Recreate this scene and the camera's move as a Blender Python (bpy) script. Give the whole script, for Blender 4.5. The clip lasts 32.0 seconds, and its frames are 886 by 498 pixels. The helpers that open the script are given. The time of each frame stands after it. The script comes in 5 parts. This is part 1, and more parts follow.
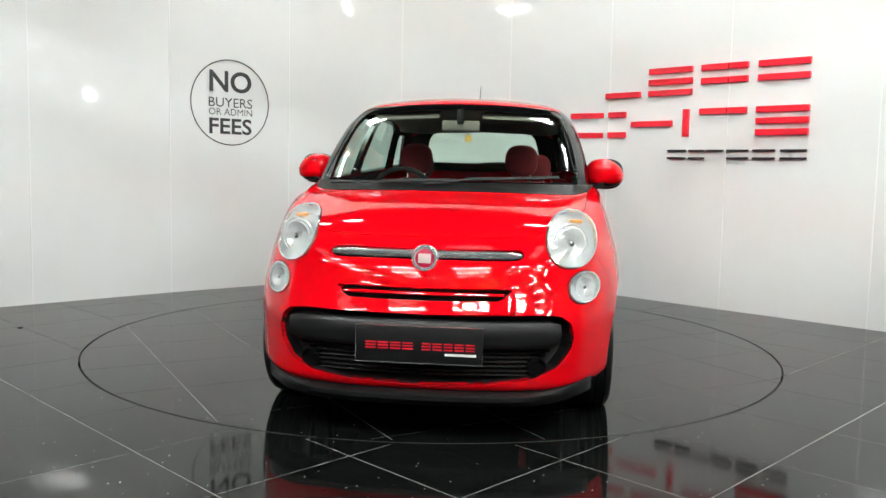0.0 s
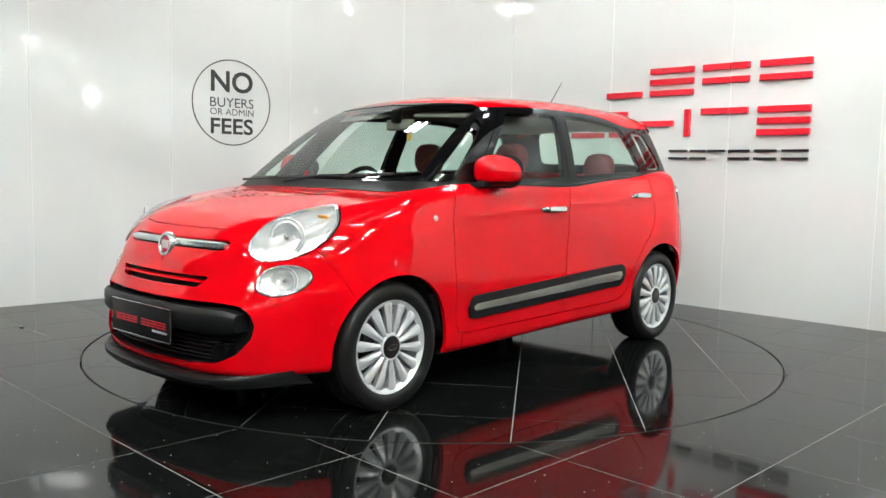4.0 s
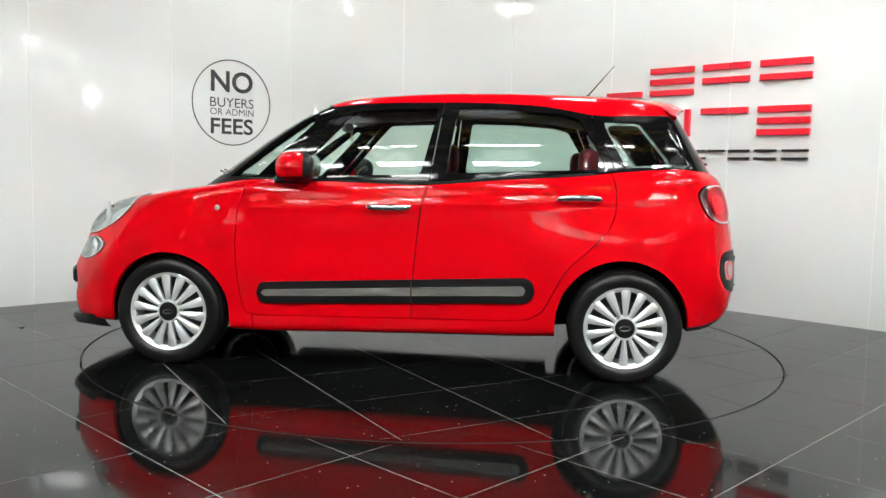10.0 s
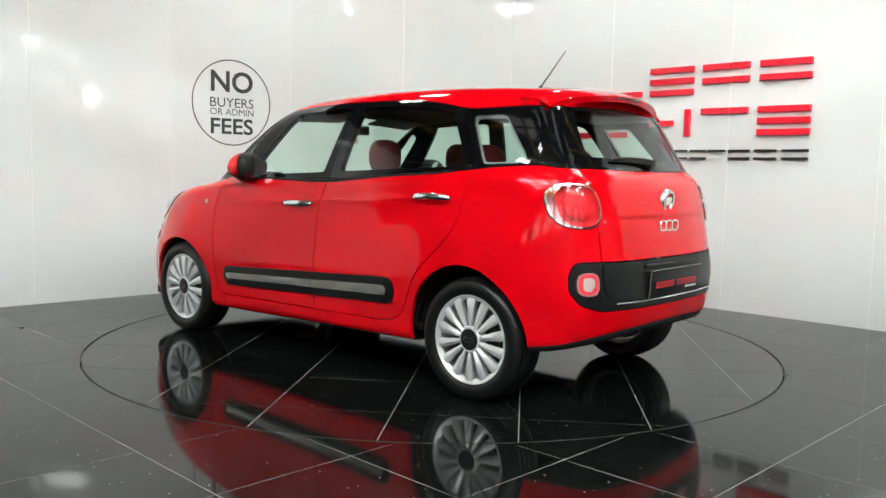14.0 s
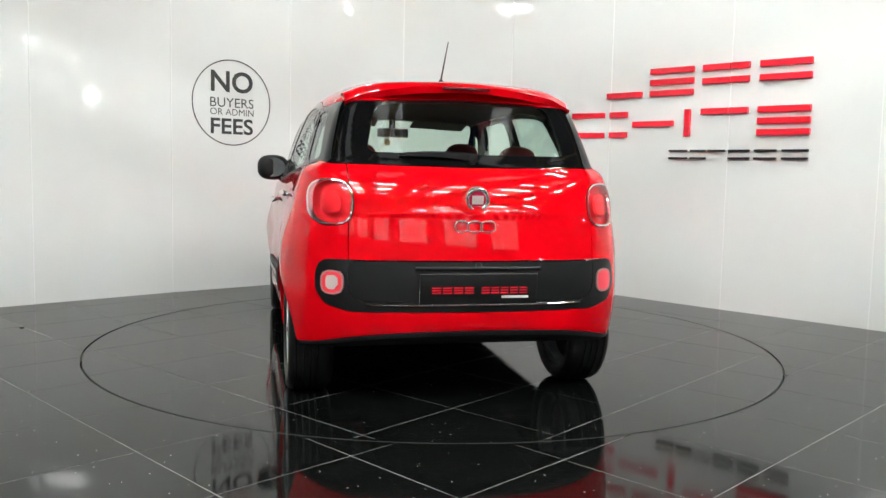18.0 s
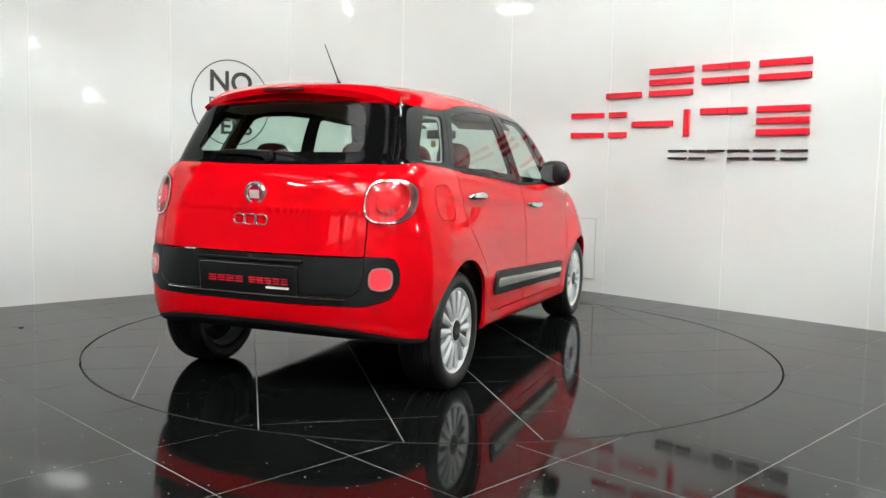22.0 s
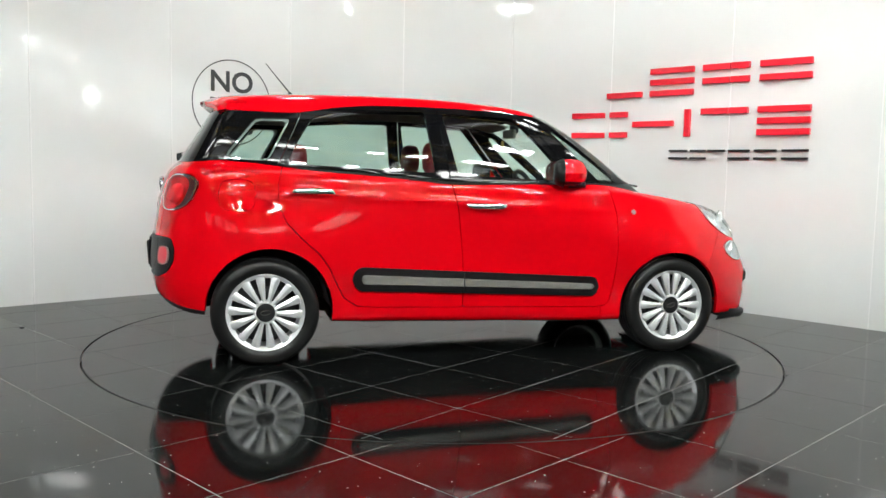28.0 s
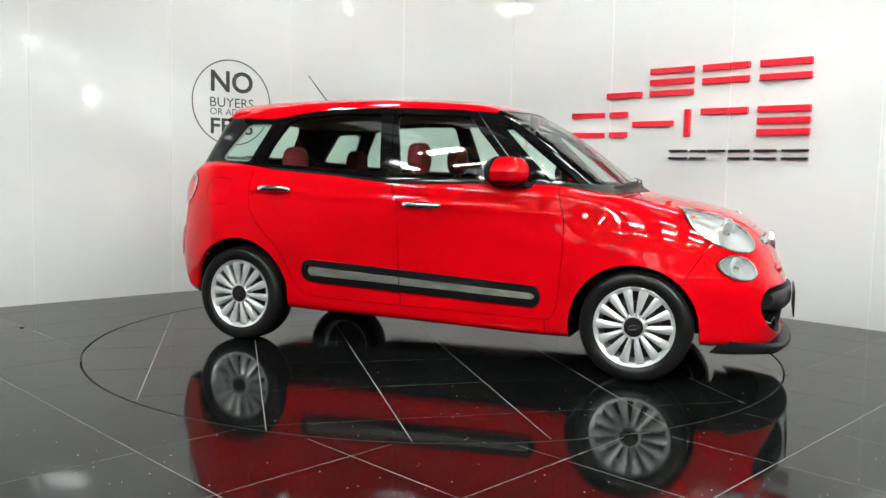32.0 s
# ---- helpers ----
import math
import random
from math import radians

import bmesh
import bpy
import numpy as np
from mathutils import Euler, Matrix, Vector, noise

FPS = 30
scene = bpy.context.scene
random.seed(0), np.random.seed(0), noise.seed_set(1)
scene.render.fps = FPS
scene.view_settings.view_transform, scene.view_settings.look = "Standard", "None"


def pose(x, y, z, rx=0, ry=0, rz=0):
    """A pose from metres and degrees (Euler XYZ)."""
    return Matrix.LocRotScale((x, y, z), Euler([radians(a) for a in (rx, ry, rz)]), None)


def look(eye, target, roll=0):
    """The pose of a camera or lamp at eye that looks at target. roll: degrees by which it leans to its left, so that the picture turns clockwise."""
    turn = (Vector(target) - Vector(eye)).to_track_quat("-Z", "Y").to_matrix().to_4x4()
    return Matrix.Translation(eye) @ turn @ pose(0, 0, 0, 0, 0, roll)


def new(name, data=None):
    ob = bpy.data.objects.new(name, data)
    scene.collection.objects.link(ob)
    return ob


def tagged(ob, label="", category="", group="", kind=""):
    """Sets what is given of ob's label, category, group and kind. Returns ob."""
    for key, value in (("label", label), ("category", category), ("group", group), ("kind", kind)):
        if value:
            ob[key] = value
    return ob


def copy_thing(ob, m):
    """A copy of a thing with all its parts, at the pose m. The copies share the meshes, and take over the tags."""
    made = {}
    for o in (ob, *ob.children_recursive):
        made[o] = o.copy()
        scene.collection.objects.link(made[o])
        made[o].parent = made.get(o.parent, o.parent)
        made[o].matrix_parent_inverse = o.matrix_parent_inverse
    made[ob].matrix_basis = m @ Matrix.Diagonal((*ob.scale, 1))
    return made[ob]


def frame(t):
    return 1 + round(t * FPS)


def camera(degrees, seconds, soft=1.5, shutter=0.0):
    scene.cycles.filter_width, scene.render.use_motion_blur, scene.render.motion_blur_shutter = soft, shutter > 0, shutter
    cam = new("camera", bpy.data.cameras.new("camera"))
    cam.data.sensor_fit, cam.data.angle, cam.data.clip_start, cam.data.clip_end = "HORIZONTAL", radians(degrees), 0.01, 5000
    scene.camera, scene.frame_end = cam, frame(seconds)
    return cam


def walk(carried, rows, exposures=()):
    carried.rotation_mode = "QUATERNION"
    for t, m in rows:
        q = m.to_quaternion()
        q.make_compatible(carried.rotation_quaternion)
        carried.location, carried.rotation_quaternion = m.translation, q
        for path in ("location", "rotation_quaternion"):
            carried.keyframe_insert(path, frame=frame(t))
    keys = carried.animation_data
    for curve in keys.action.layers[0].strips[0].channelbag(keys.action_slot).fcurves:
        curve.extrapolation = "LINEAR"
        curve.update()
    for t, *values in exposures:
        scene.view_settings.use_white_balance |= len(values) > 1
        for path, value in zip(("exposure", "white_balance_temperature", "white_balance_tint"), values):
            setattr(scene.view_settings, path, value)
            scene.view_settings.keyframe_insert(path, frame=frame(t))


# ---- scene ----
# ---- camera and its walk ----
EYE = Vector((0.0, -5.7393, 1.1476))
AHEAD = Vector((0.008368, 0.995893, -0.090155))
cam = camera(55.54, 32.0)
# it stands on a tripod that gives by a few hundredths of a degree
DRIFT = ((0.0, 0.09), (0.5, 0.06), (2.0, 0.055), (3.0, 0.0), (3.6, 0.0), (17.4, 0.0), (18.0, 0.0), (19.2, 0.05), (22.0, 0.045), (23.2, 0.0), (23.8, 0.0), (31.4, 0.0), (32.0, 0.0))
walk(cam, [(t, look(EYE, EYE + Matrix.Rotation(radians(-a), 3, "Z") @ AHEAD, 1.216)) for t, a in DRIFT])

# the turntable turns at an even pace; the car stands a little off its centre
HEADING, RATE = -96.80, -8.9117
AXIS = (-0.1409, -0.2135)
DISC = 2.246

# ---- world and exposure ----
world = bpy.data.worlds.new("hall_air")
world.use_nodes = True
world.node_tree.nodes["Background"].inputs[0].default_value = (0.75, 0.8, 0.85, 1)
world.node_tree.nodes["Background"].inputs[1].default_value = 0.03
scene.world = world
scene.view_settings.exposure = 0.0
LAMP = 107.0


# ---- materials ----
def material(name, color, rough=0.5, metal=0.0, coat=0.0, grain=0.0, scale=40.0, bump=0.0, bump_scale=200.0, spec=0.5, coat_rough=0.03, rough_var=0.0, coat_ior=1.5, stretch=(1, 1, 1)):
    m = bpy.data.materials.new(name)
    m.use_nodes = True
    nt = m.node_tree
    b = nt.nodes["Principled BSDF"]
    b.inputs["Base Color"].default_value = (*color, 1)
    b.inputs["Roughness"].default_value = rough
    b.inputs["Metallic"].default_value = metal
    b.inputs["Coat Weight"].default_value = coat
    b.inputs["Coat Roughness"].default_value = coat_rough
    b.inputs["Coat IOR"].default_value = coat_ior
    b.inputs["Specular IOR Level"].default_value = spec
    tc = nt.nodes.new("ShaderNodeTexCoord")
    if grain:
        fine, broad = nt.nodes.new("ShaderNodeTexNoise"), nt.nodes.new("ShaderNodeTexNoise")
        fine.inputs["Scale"].default_value, broad.inputs["Scale"].default_value = scale, scale / 14
        fine.inputs["Detail"].default_value = 6
        add = nt.nodes.new("ShaderNodeMath")
        add.operation = "ADD"
        ramp = nt.nodes.new("ShaderNodeMapRange")
        ramp.inputs["From Min"].default_value, ramp.inputs["From Max"].default_value = 0.6, 1.4
        ramp.inputs["To Min"].default_value, ramp.inputs["To Max"].default_value = 1 - grain, 1 + grain
        mul = nt.nodes.new("ShaderNodeVectorMath")
        mul.operation = "SCALE"
        mul.inputs[0].default_value = color
        drawn = nt.nodes.new("ShaderNodeVectorMath")
        drawn.operation, drawn.inputs[1].default_value = "MULTIPLY", stretch
        nt.links.new(tc.outputs["Object"], drawn.inputs[0])
        for n in (fine, broad):
            nt.links.new(drawn.outputs[0], n.inputs["Vector"])
        nt.links.new(fine.outputs["Fac"], add.inputs[0])
        nt.links.new(broad.outputs["Fac"], add.inputs[1])
        nt.links.new(add.outputs[0], ramp.inputs["Value"])
        nt.links.new(ramp.outputs[0], mul.inputs["Scale"])
        nt.links.new(mul.outputs[0], b.inputs["Base Color"])
        if rough_var:
            rr = nt.nodes.new("ShaderNodeMapRange")
            rr.inputs["From Min"].default_value, rr.inputs["From Max"].default_value = 0.3, 0.7
            rr.inputs["To Min"].default_value, rr.inputs["To Max"].default_value = max(0.01, rough - rough_var), rough + rough_var
            nt.links.new(broad.outputs["Fac"], rr.inputs["Value"])
            nt.links.new(rr.outputs[0], b.inputs["Roughness"])
    if bump:
        bn = nt.nodes.new("ShaderNodeTexNoise")
        bn.inputs["Scale"].default_value = bump_scale
        bp = nt.nodes.new("ShaderNodeBump")
        bp.inputs["Strength"].default_value, bp.inputs["Distance"].default_value = bump, 0.001
        nt.links.new(tc.outputs["Object"], bn.inputs["Vector"])
        nt.links.new(bn.outputs["Fac"], bp.inputs["Height"])
        nt.links.new(bp.outputs[0], b.inputs["Normal"])
    return m


def glass(name, color, rough=0.0, reflect=0.5):
    """Thin glazing: it lets light through, tinted, and mirrors by Fresnel."""
    m = bpy.data.materials.new(name)
    m.use_nodes = True
    nt = m.node_tree
    nt.nodes.remove(nt.nodes["Principled BSDF"])
    clear, gloss = nt.nodes.new("ShaderNodeBsdfTransparent"), nt.nodes.new("ShaderNodeBsdfGlossy")
    clear.inputs[0].default_value = (*color, 1)
    gloss.inputs["Roughness"].default_value = rough
    lw, mix = nt.nodes.new("ShaderNodeLayerWeight"), nt.nodes.new("ShaderNodeMixShader")
    lw.inputs[0].default_value = 0.5
    power, curve = nt.nodes.new("ShaderNodeMath"), nt.nodes.new("ShaderNodeMapRange")
    power.operation, power.inputs[1].default_value = "POWER", 5.0
    curve.inputs["To Min"].default_value, curve.inputs["To Max"].default_value = reflect * 0.12, 1.0
    nt.links.new(lw.outputs["Facing"], power.inputs[0])
    nt.links.new(power.outputs[0], curve.inputs["Value"])
    nt.links.new(curve.outputs[0], mix.inputs[0])
    nt.links.new(clear.outputs[0], mix.inputs[1])
    nt.links.new(gloss.outputs[0], mix.inputs[2])
    nt.links.new(mix.outputs[0], nt.nodes["Material Output"].inputs[0])
    return m


def glowing(name, color, strength):
    m = bpy.data.materials.new(name)
    m.use_nodes = True
    b = m.node_tree.nodes["Principled BSDF"]
    b.inputs["Base Color"].default_value = (0.8, 0.8, 0.8, 1)
    b.inputs["Emission Color"].default_value = (*color, 1)
    b.inputs["Emission Strength"].default_value = strength
    return m


def granite():
    """Polished black granite with pale flecks and faint scuffs."""
    m = material("black_granite", (0.005, 0.0056, 0.0054), 0.07, spec=0.16, grain=0.35, scale=30, rough_var=0.03)
    nt = m.node_tree
    b = nt.nodes["Principled BSDF"]
    base = b.inputs["Base Color"].links[0].from_socket
    tc = nt.nodes.new("ShaderNodeTexCoord")
    vo = nt.nodes.new("ShaderNodeTexVoronoi")
    vo.inputs["Scale"].default_value = 25
    cut = nt.nodes.new("ShaderNodeMapRange")
    cut.inputs["From Min"].default_value, cut.inputs["From Max"].default_value = 0.085, 0.045
    pick = nt.nodes.new("ShaderNodeSeparateColor")
    few = nt.nodes.new("ShaderNodeMath")
    few.operation, few.inputs[1].default_value = "GREATER_THAN", 0.62
    both = nt.nodes.new("ShaderNodeMath")
    both.operation = "MULTIPLY"
    mix = nt.nodes.new("ShaderNodeMixRGB")
    mix.inputs[2].default_value = (0.75, 0.75, 0.72, 1)
    nt.links.new(tc.outputs["Object"], vo.inputs["Vector"])
    nt.links.new(vo.outputs["Distance"], cut.inputs["Value"])
    nt.links.new(vo.outputs["Color"], pick.inputs[0])
    nt.links.new(pick.outputs[0], few.inputs[0])
    nt.links.new(cut.outputs[0], both.inputs[0])
    nt.links.new(few.outputs[0], both.inputs[1])
    nt.links.new(both.outputs[0], mix.inputs[0])
    nt.links.new(base, mix.inputs[1])
    nt.links.new(mix.outputs[0], b.inputs["Base Color"])
    return m


GRANITE = granite()
GROUT = material("grey_grout", (0.3, 0.3, 0.29), 0.7, grain=0.3, scale=60)
PANEL = material("white_wall_panel", (0.70, 0.715, 0.712), 0.055, grain=0.02, scale=3, spec=0.5, bump=0.2, bump_scale=5)
STEEL_EDGE = material("worn_steel_edge", (0.045, 0.045, 0.043), 0.5, metal=0.2, grain=0.3, scale=15)
SEAM = material("white_joint_strip", (0.76, 0.77, 0.77), 0.35)
HALL = material("hall_cladding", (0.05, 0.052, 0.055), 0.6, grain=0.08, scale=8)
ROOF_SHEET = material("roof_sheet", (0.05, 0.05, 0.05), 0.7, grain=0.15, scale=6)
YELLOW = material("yellow_steel_paint", (0.55, 0.36, 0.05), 0.5, grain=0.1, scale=20)
DAYLIGHT = glowing("daylit_pane", (0.9, 0.95, 1.0), 0.8)
SKYLIGHT = glowing("daylit_roof_sheet", (0.92, 0.97, 1.0), 1.7)
TUBE = glowing("lit_diffuser", (0.95, 1.0, 0.975), LAMP)
WHITE_METAL = material("white_enamel", (0.75, 0.75, 0.74), 0.4)
RED_SIGN = material("red_acrylic", (0.72, 0.012, 0.03), 0.3, grain=0.04, scale=30)
BLACK_SIGN = material("black_acrylic", (0.012, 0.012, 0.013), 0.3)
SIGN_INK = material("charcoal_vinyl", (0.025, 0.028, 0.03), 0.4)
PAINT = material("red_car_paint", (0.72, 0.0009, 0.006), 0.5, coat=1.0, grain=0.03, scale=400, coat_rough=0.012, spec=0.0, coat_ior=1.39)
GLOSS_BLACK = material("gloss_black", (0.004, 0.004, 0.0045), 0.05, spec=0.18)
BLACK_PLASTIC = material("black_plastic", (0.0075, 0.0075, 0.008), 0.42, spec=0.28, grain=0.15, scale=150, bump=0.15, bump_scale=900)
VALANCE = material("grey_plastic", (0.03, 0.03, 0.032), 0.45, spec=0.3, grain=0.15, scale=150, bump=0.1, bump_scale=900)
DARK = material("shadowed_cavity", (0.006, 0.006, 0.006), 0.8)
RUBBER = material("tyre_rubber", (0.008, 0.008, 0.008), 0.36, spec=0.34, grain=0.2, scale=60, bump=0.1, bump_scale=400)
ALLOY = material("silver_alloy", (0.76, 0.77, 0.78), 0.3, metal=0.45, grain=0.04, scale=60)
CHROME = material("chrome", (0.88, 0.89, 0.9), 0.12, metal=1.0)
BRIGHT_TRIM = material("bright_trim", (0.84, 0.85, 0.86), 0.15, metal=0.85)
SATIN = material("brushed_metal", (0.64, 0.62, 0.57), 0.24, metal=0.75, grain=0.5, scale=90, stretch=(0.04, 1, 1))
REFLECTOR = material("lamp_reflector", (0.9, 0.91, 0.91), 0.12, metal=0.5, bump=1.0, bump_scale=38)
LENS = glass("clear_lens", (0.96, 0.97, 0.97), 0.02, 0.25)
RED_LENS = glass("red_lens", (1.0, 0.6, 0.62), 0.02, 0.4)
PINK = material("pale_lamp_white", (0.62, 0.48, 0.47), 0.25, coat=0.6)
TAIL_RED = material("tail_lamp_red", (0.88, 0.05, 0.075), 0.3, coat=0.5, spec=0.3, bump=0.5, bump_scale=60)
BRAKE_DARK = material("unlit_brake_lens", (0.10, 0.006, 0.01), 0.25)
AMBER = material("amber_bulb_cover", (0.8, 0.35, 0.08), 0.3)
GLAZING = glass("green_tinted_glass", (0.80, 0.92, 0.86), 0.0, 0.5)
SCREEN = glass("windscreen_glass", (0.84, 0.93, 0.88), 0.0, 0.6)
PRIVACY = glass("dark_tinted_glass", (0.70, 0.84, 0.78), 0.0, 0.5)
HEADLINER = material("grey_headliner", (0.2, 0.19, 0.16), 0.9, grain=0.1, scale=80)
LINING = material("pale_grey_lining", (0.36, 0.37, 0.36), 0.7, grain=0.1, scale=80)
CLOTH = material("red_seat_cloth", (0.17, 0.008, 0.012), 0.85, grain=0.2, scale=120, bump=0.2, bump_scale=600)
DARK_TRIM = material("charcoal_trim", (0.025, 0.024, 0.023), 0.65, grain=0.2, scale=90)
BLUE = material("blue_steel_paint", (0.03, 0.07, 0.25), 0.5)


# ---- mesh helpers ----
def mesh_of(name, verts, faces, mat, smooth=True, normals=None):
    me = bpy.data.meshes.new(name)
    me.from_pydata([tuple(map(float, v)) for v in verts], [], [tuple(map(int, f)) for f in faces])
    me.update()
    me.materials.append(mat)
    me.polygons.foreach_set("use_smooth", [smooth] * len(me.polygons))
    if normals is not None:
        me.normals_split_custom_set_from_vertices([tuple(map(float, n)) for n in normals])
    return me


def part(name, me, parent, label=""):
    ob = new(name, me)
    ob.parent = parent
    if label:
        tagged(ob, label)
    return ob


def thing(name, label, category, m=None, group="", kind=""):
    ob = new(name)
    ob.empty_display_size = 0.2
    if m is not None:
        ob.matrix_basis = m
    return tagged(ob, label, category, group, kind)


def auto_sharp(me, angle=35):
    bm = bmesh.new()
    bm.from_mesh(me)
    bmesh.ops.remove_doubles(bm, verts=bm.verts, dist=1e-6)
    bmesh.ops.recalc_face_normals(bm, faces=bm.faces)
    for e in bm.edges:
        if len(e.link_faces) != 2 or e.calc_face_angle(0) > radians(angle):
            e.smooth = False
    bm.to_mesh(me)
    bm.free()
    return me


def box(name, mat, lo, hi, bevel=0.0, segments=2, shape=None):
    """A bevelled block between two corners; shape(v) may move its vertices."""
    bm = bmesh.new()
    bmesh.ops.create_cube(bm, size=1)
    for v in bm.verts:
        v.co = Vector([lo[i] + (v.co[i] + 0.5) * (hi[i] - lo[i]) for i in range(3)])
    if shape:
        for v in bm.verts:
            v.co = Vector(shape(v.co))
    if bevel:
        bmesh.ops.bevel(bm, geom=bm.edges[:], offset=bevel, segments=segments, affect="EDGES", profile=0.5)
    me = bpy.data.meshes.new(name)
    bm.to_mesh(me)
    bm.free()
    me.materials.append(mat)
    me.polygons.foreach_set("use_smooth", [True] * len(me.polygons))
    return auto_sharp(me, 40) if bevel else auto_sharp(me, 20)


def loft(name, mat, rings, closed=True, caps=True, angle=40):
    n = len(rings[0])
    verts = [p for r in rings for p in r]
    faces = []
    for i in range(len(rings) - 1):
        for j in range(n if closed else n - 1):
            k = (j + 1) % n
            faces.append((i * n + j, i * n + k, (i + 1) * n + k, (i + 1) * n + j))
    if caps:
        faces.append(tuple(range(n))[::-1])
        faces.append(tuple(range((len(rings) - 1) * n, len(rings) * n)))
    return auto_sharp(mesh_of(name, verts, faces, mat), angle)


def lathe(name, mat, profile, n=48, axis="y", angle=35):
    """profile: (radius, along) pairs turned about an axis."""
    rings = []
    for i in range(n):
        a = 2 * math.pi * i / n
        c, s = math.cos(a), math.sin(a)
        rings.append([{"y": (r * c, h, r * s), "x": (h, r * c, r * s), "z": (r * c, r * s, h)}[axis] for r, h in profile])
    m = len(profile)
    verts = [p for r in rings for p in r]
    faces = [(i * m + j, i * m + j + 1, (i + 1) % n * m + j + 1, (i + 1) % n * m + j) for i in range(n) for j in range(m - 1)]
    return auto_sharp(mesh_of(name, verts, faces, mat), angle)


def tube(name, mat, path, r, n=8, r_end=None):
    rings = []
    path = [Vector(p) for p in path]
    for i, p in enumerate(path):
        d = (path[min(i + 1, len(path) - 1)] - path[max(i - 1, 0)]).normalized()
        side = d.orthogonal().normalized() if i == 0 else (side - d * side.dot(d)).normalized()
        up = d.cross(side)
        rr = r if r_end is None else r + (r_end - r) * i / (len(path) - 1)
        rings.append([p + rr * (math.cos(2 * math.pi * k / n) * side + math.sin(2 * math.pi * k / n) * up) for k in range(n)])
    return loft(name, mat, rings)


def oval(cx, cy, a, b, n=32, e=2.0):
    """Points of a superellipse."""
    out = []
    for i in range(n):
        t = 2 * math.pi * i / n
        c, s = math.cos(t), math.sin(t)
        out.append((cx + a * math.copysign(abs(c) ** (2 / e), c), cy + b * math.copysign(abs(s) ** (2 / e), s)))
    return out
# ---- floor, turntable and walls ----
def prism(name, mat, poly, z0, z1):
    n = len(poly)
    verts = [(x, y, z1) for x, y in poly] + [(x, y, z0) for x, y in poly]
    faces = [tuple(range(n))] + [(i, n + i, n + (i + 1) % n, (i + 1) % n) for i in range(n)]
    return mesh_of(name, verts, faces, mat, smooth=False)


def square(cx, cy, half, deg):
    a = radians(deg)
    return [(cx + math.cos(a) * u - math.sin(a) * v, cy + math.sin(a) * u + math.cos(a) * v) for u, v in ((-half, -half), (half, -half), (half, half), (-half, half))]


def crossings(p, q, r):
    dx, dy = q[0] - p[0], q[1] - p[1]
    a, b, c = dx * dx + dy * dy, 2 * (p[0] * dx + p[1] * dy), p[0] ** 2 + p[1] ** 2 - r * r
    h = b * b - 4 * a * c
    if h <= 0:
        return []
    return [(p[0] + t * dx, p[1] + t * dy) for t in ((-b - h ** 0.5) / 2 / a, (-b + h ** 0.5) / 2 / a) if 0 < t < 1]


def arc(p, q, r):
    a, b = math.atan2(p[1], p[0]), math.atan2(q[1], q[0])
    d = (b - a + math.pi) % (2 * math.pi) - math.pi
    n = max(2, int(abs(d) / 0.012))
    return [(r * math.cos(a + d * i / n), r * math.sin(a + d * i / n)) for i in range(1, n)]


def clip(poly, r, inside):
    """The part of a small polygon inside or outside a circle about the origin."""
    keep = (lambda p: math.hypot(*p) <= r) if inside else (lambda p: math.hypot(*p) >= r)
    out, last = [], None
    first = None
    for i, p in enumerate(poly):
        q = poly[(i + 1) % len(poly)]
        state = keep(p)
        if state:
            out.append(p)
        for c in crossings(p, q, r):
            if state:
                out.append(c)
                last = c
            else:
                if last is None:
                    first = c
                else:
                    out.extend(arc(last, c, r))
                    last = None
                out.append(c)
            state = not state
    if last is not None and first is not None:
        out.extend(arc(last, first, r))
    return out if len(out) > 2 else []


def area(poly):
    return abs(sum(p[0] * q[1] - q[0] * p[1] for p, q in zip(poly, poly[1:] + poly[:1]))) / 2


JOINT = 0.0044
fv, ff = [], []
for i in range(128):
    a = 2 * math.pi * i / 128
    c, s = math.cos(a), math.sin(a)
    k = 9 / max(abs(c), abs(s))
    fv += [((DISC + 0.03) * c, (DISC + 0.03) * s, -0.001), (k * c, k * s - (3 if s < 0 else 0), -0.001), ((DISC + 0.03) * c, (DISC + 0.03) * s, -0.08)]
for i in range(128):
    j = (i + 1) % 128
    ff += [(3 * i, 3 * i + 1, 3 * j + 1, 3 * j), (3 * i, 3 * j, 3 * j + 2, 3 * i + 2)]
FLOOR = tagged(new("floor", mesh_of("floor", fv, ff, GROUT, smooth=False)), "polished black granite floor with thin pale joints", "floor", kind="structure")
TABLE = tagged(new("turntable", lathe("turntable", GROUT, [(0.001, -0.001), (DISC - 0.03, -0.001), (DISC - 0.03, -0.09), (0.001, -0.09)], 128, "z")), "round car turntable flush with the granite floor", "turntable", kind="structure")
part("edge_band", lathe("edge_band", STEEL_EDGE, [(DISC - 0.0075, -0.0006), (DISC - 0.0055, -0.0006), (DISC - 0.0055, -0.05)], 256, "z"), TABLE, "thin worn steel band round the turntable")
PIT = tagged(new("turntable_pit", lathe("turntable_pit", DARK, [(0.001, -0.1), (DISC + 0.08, -0.1), (DISC + 0.08, -0.05)], 64, "z")), "dark gap beneath the turntable edge", "pit", kind="structure")


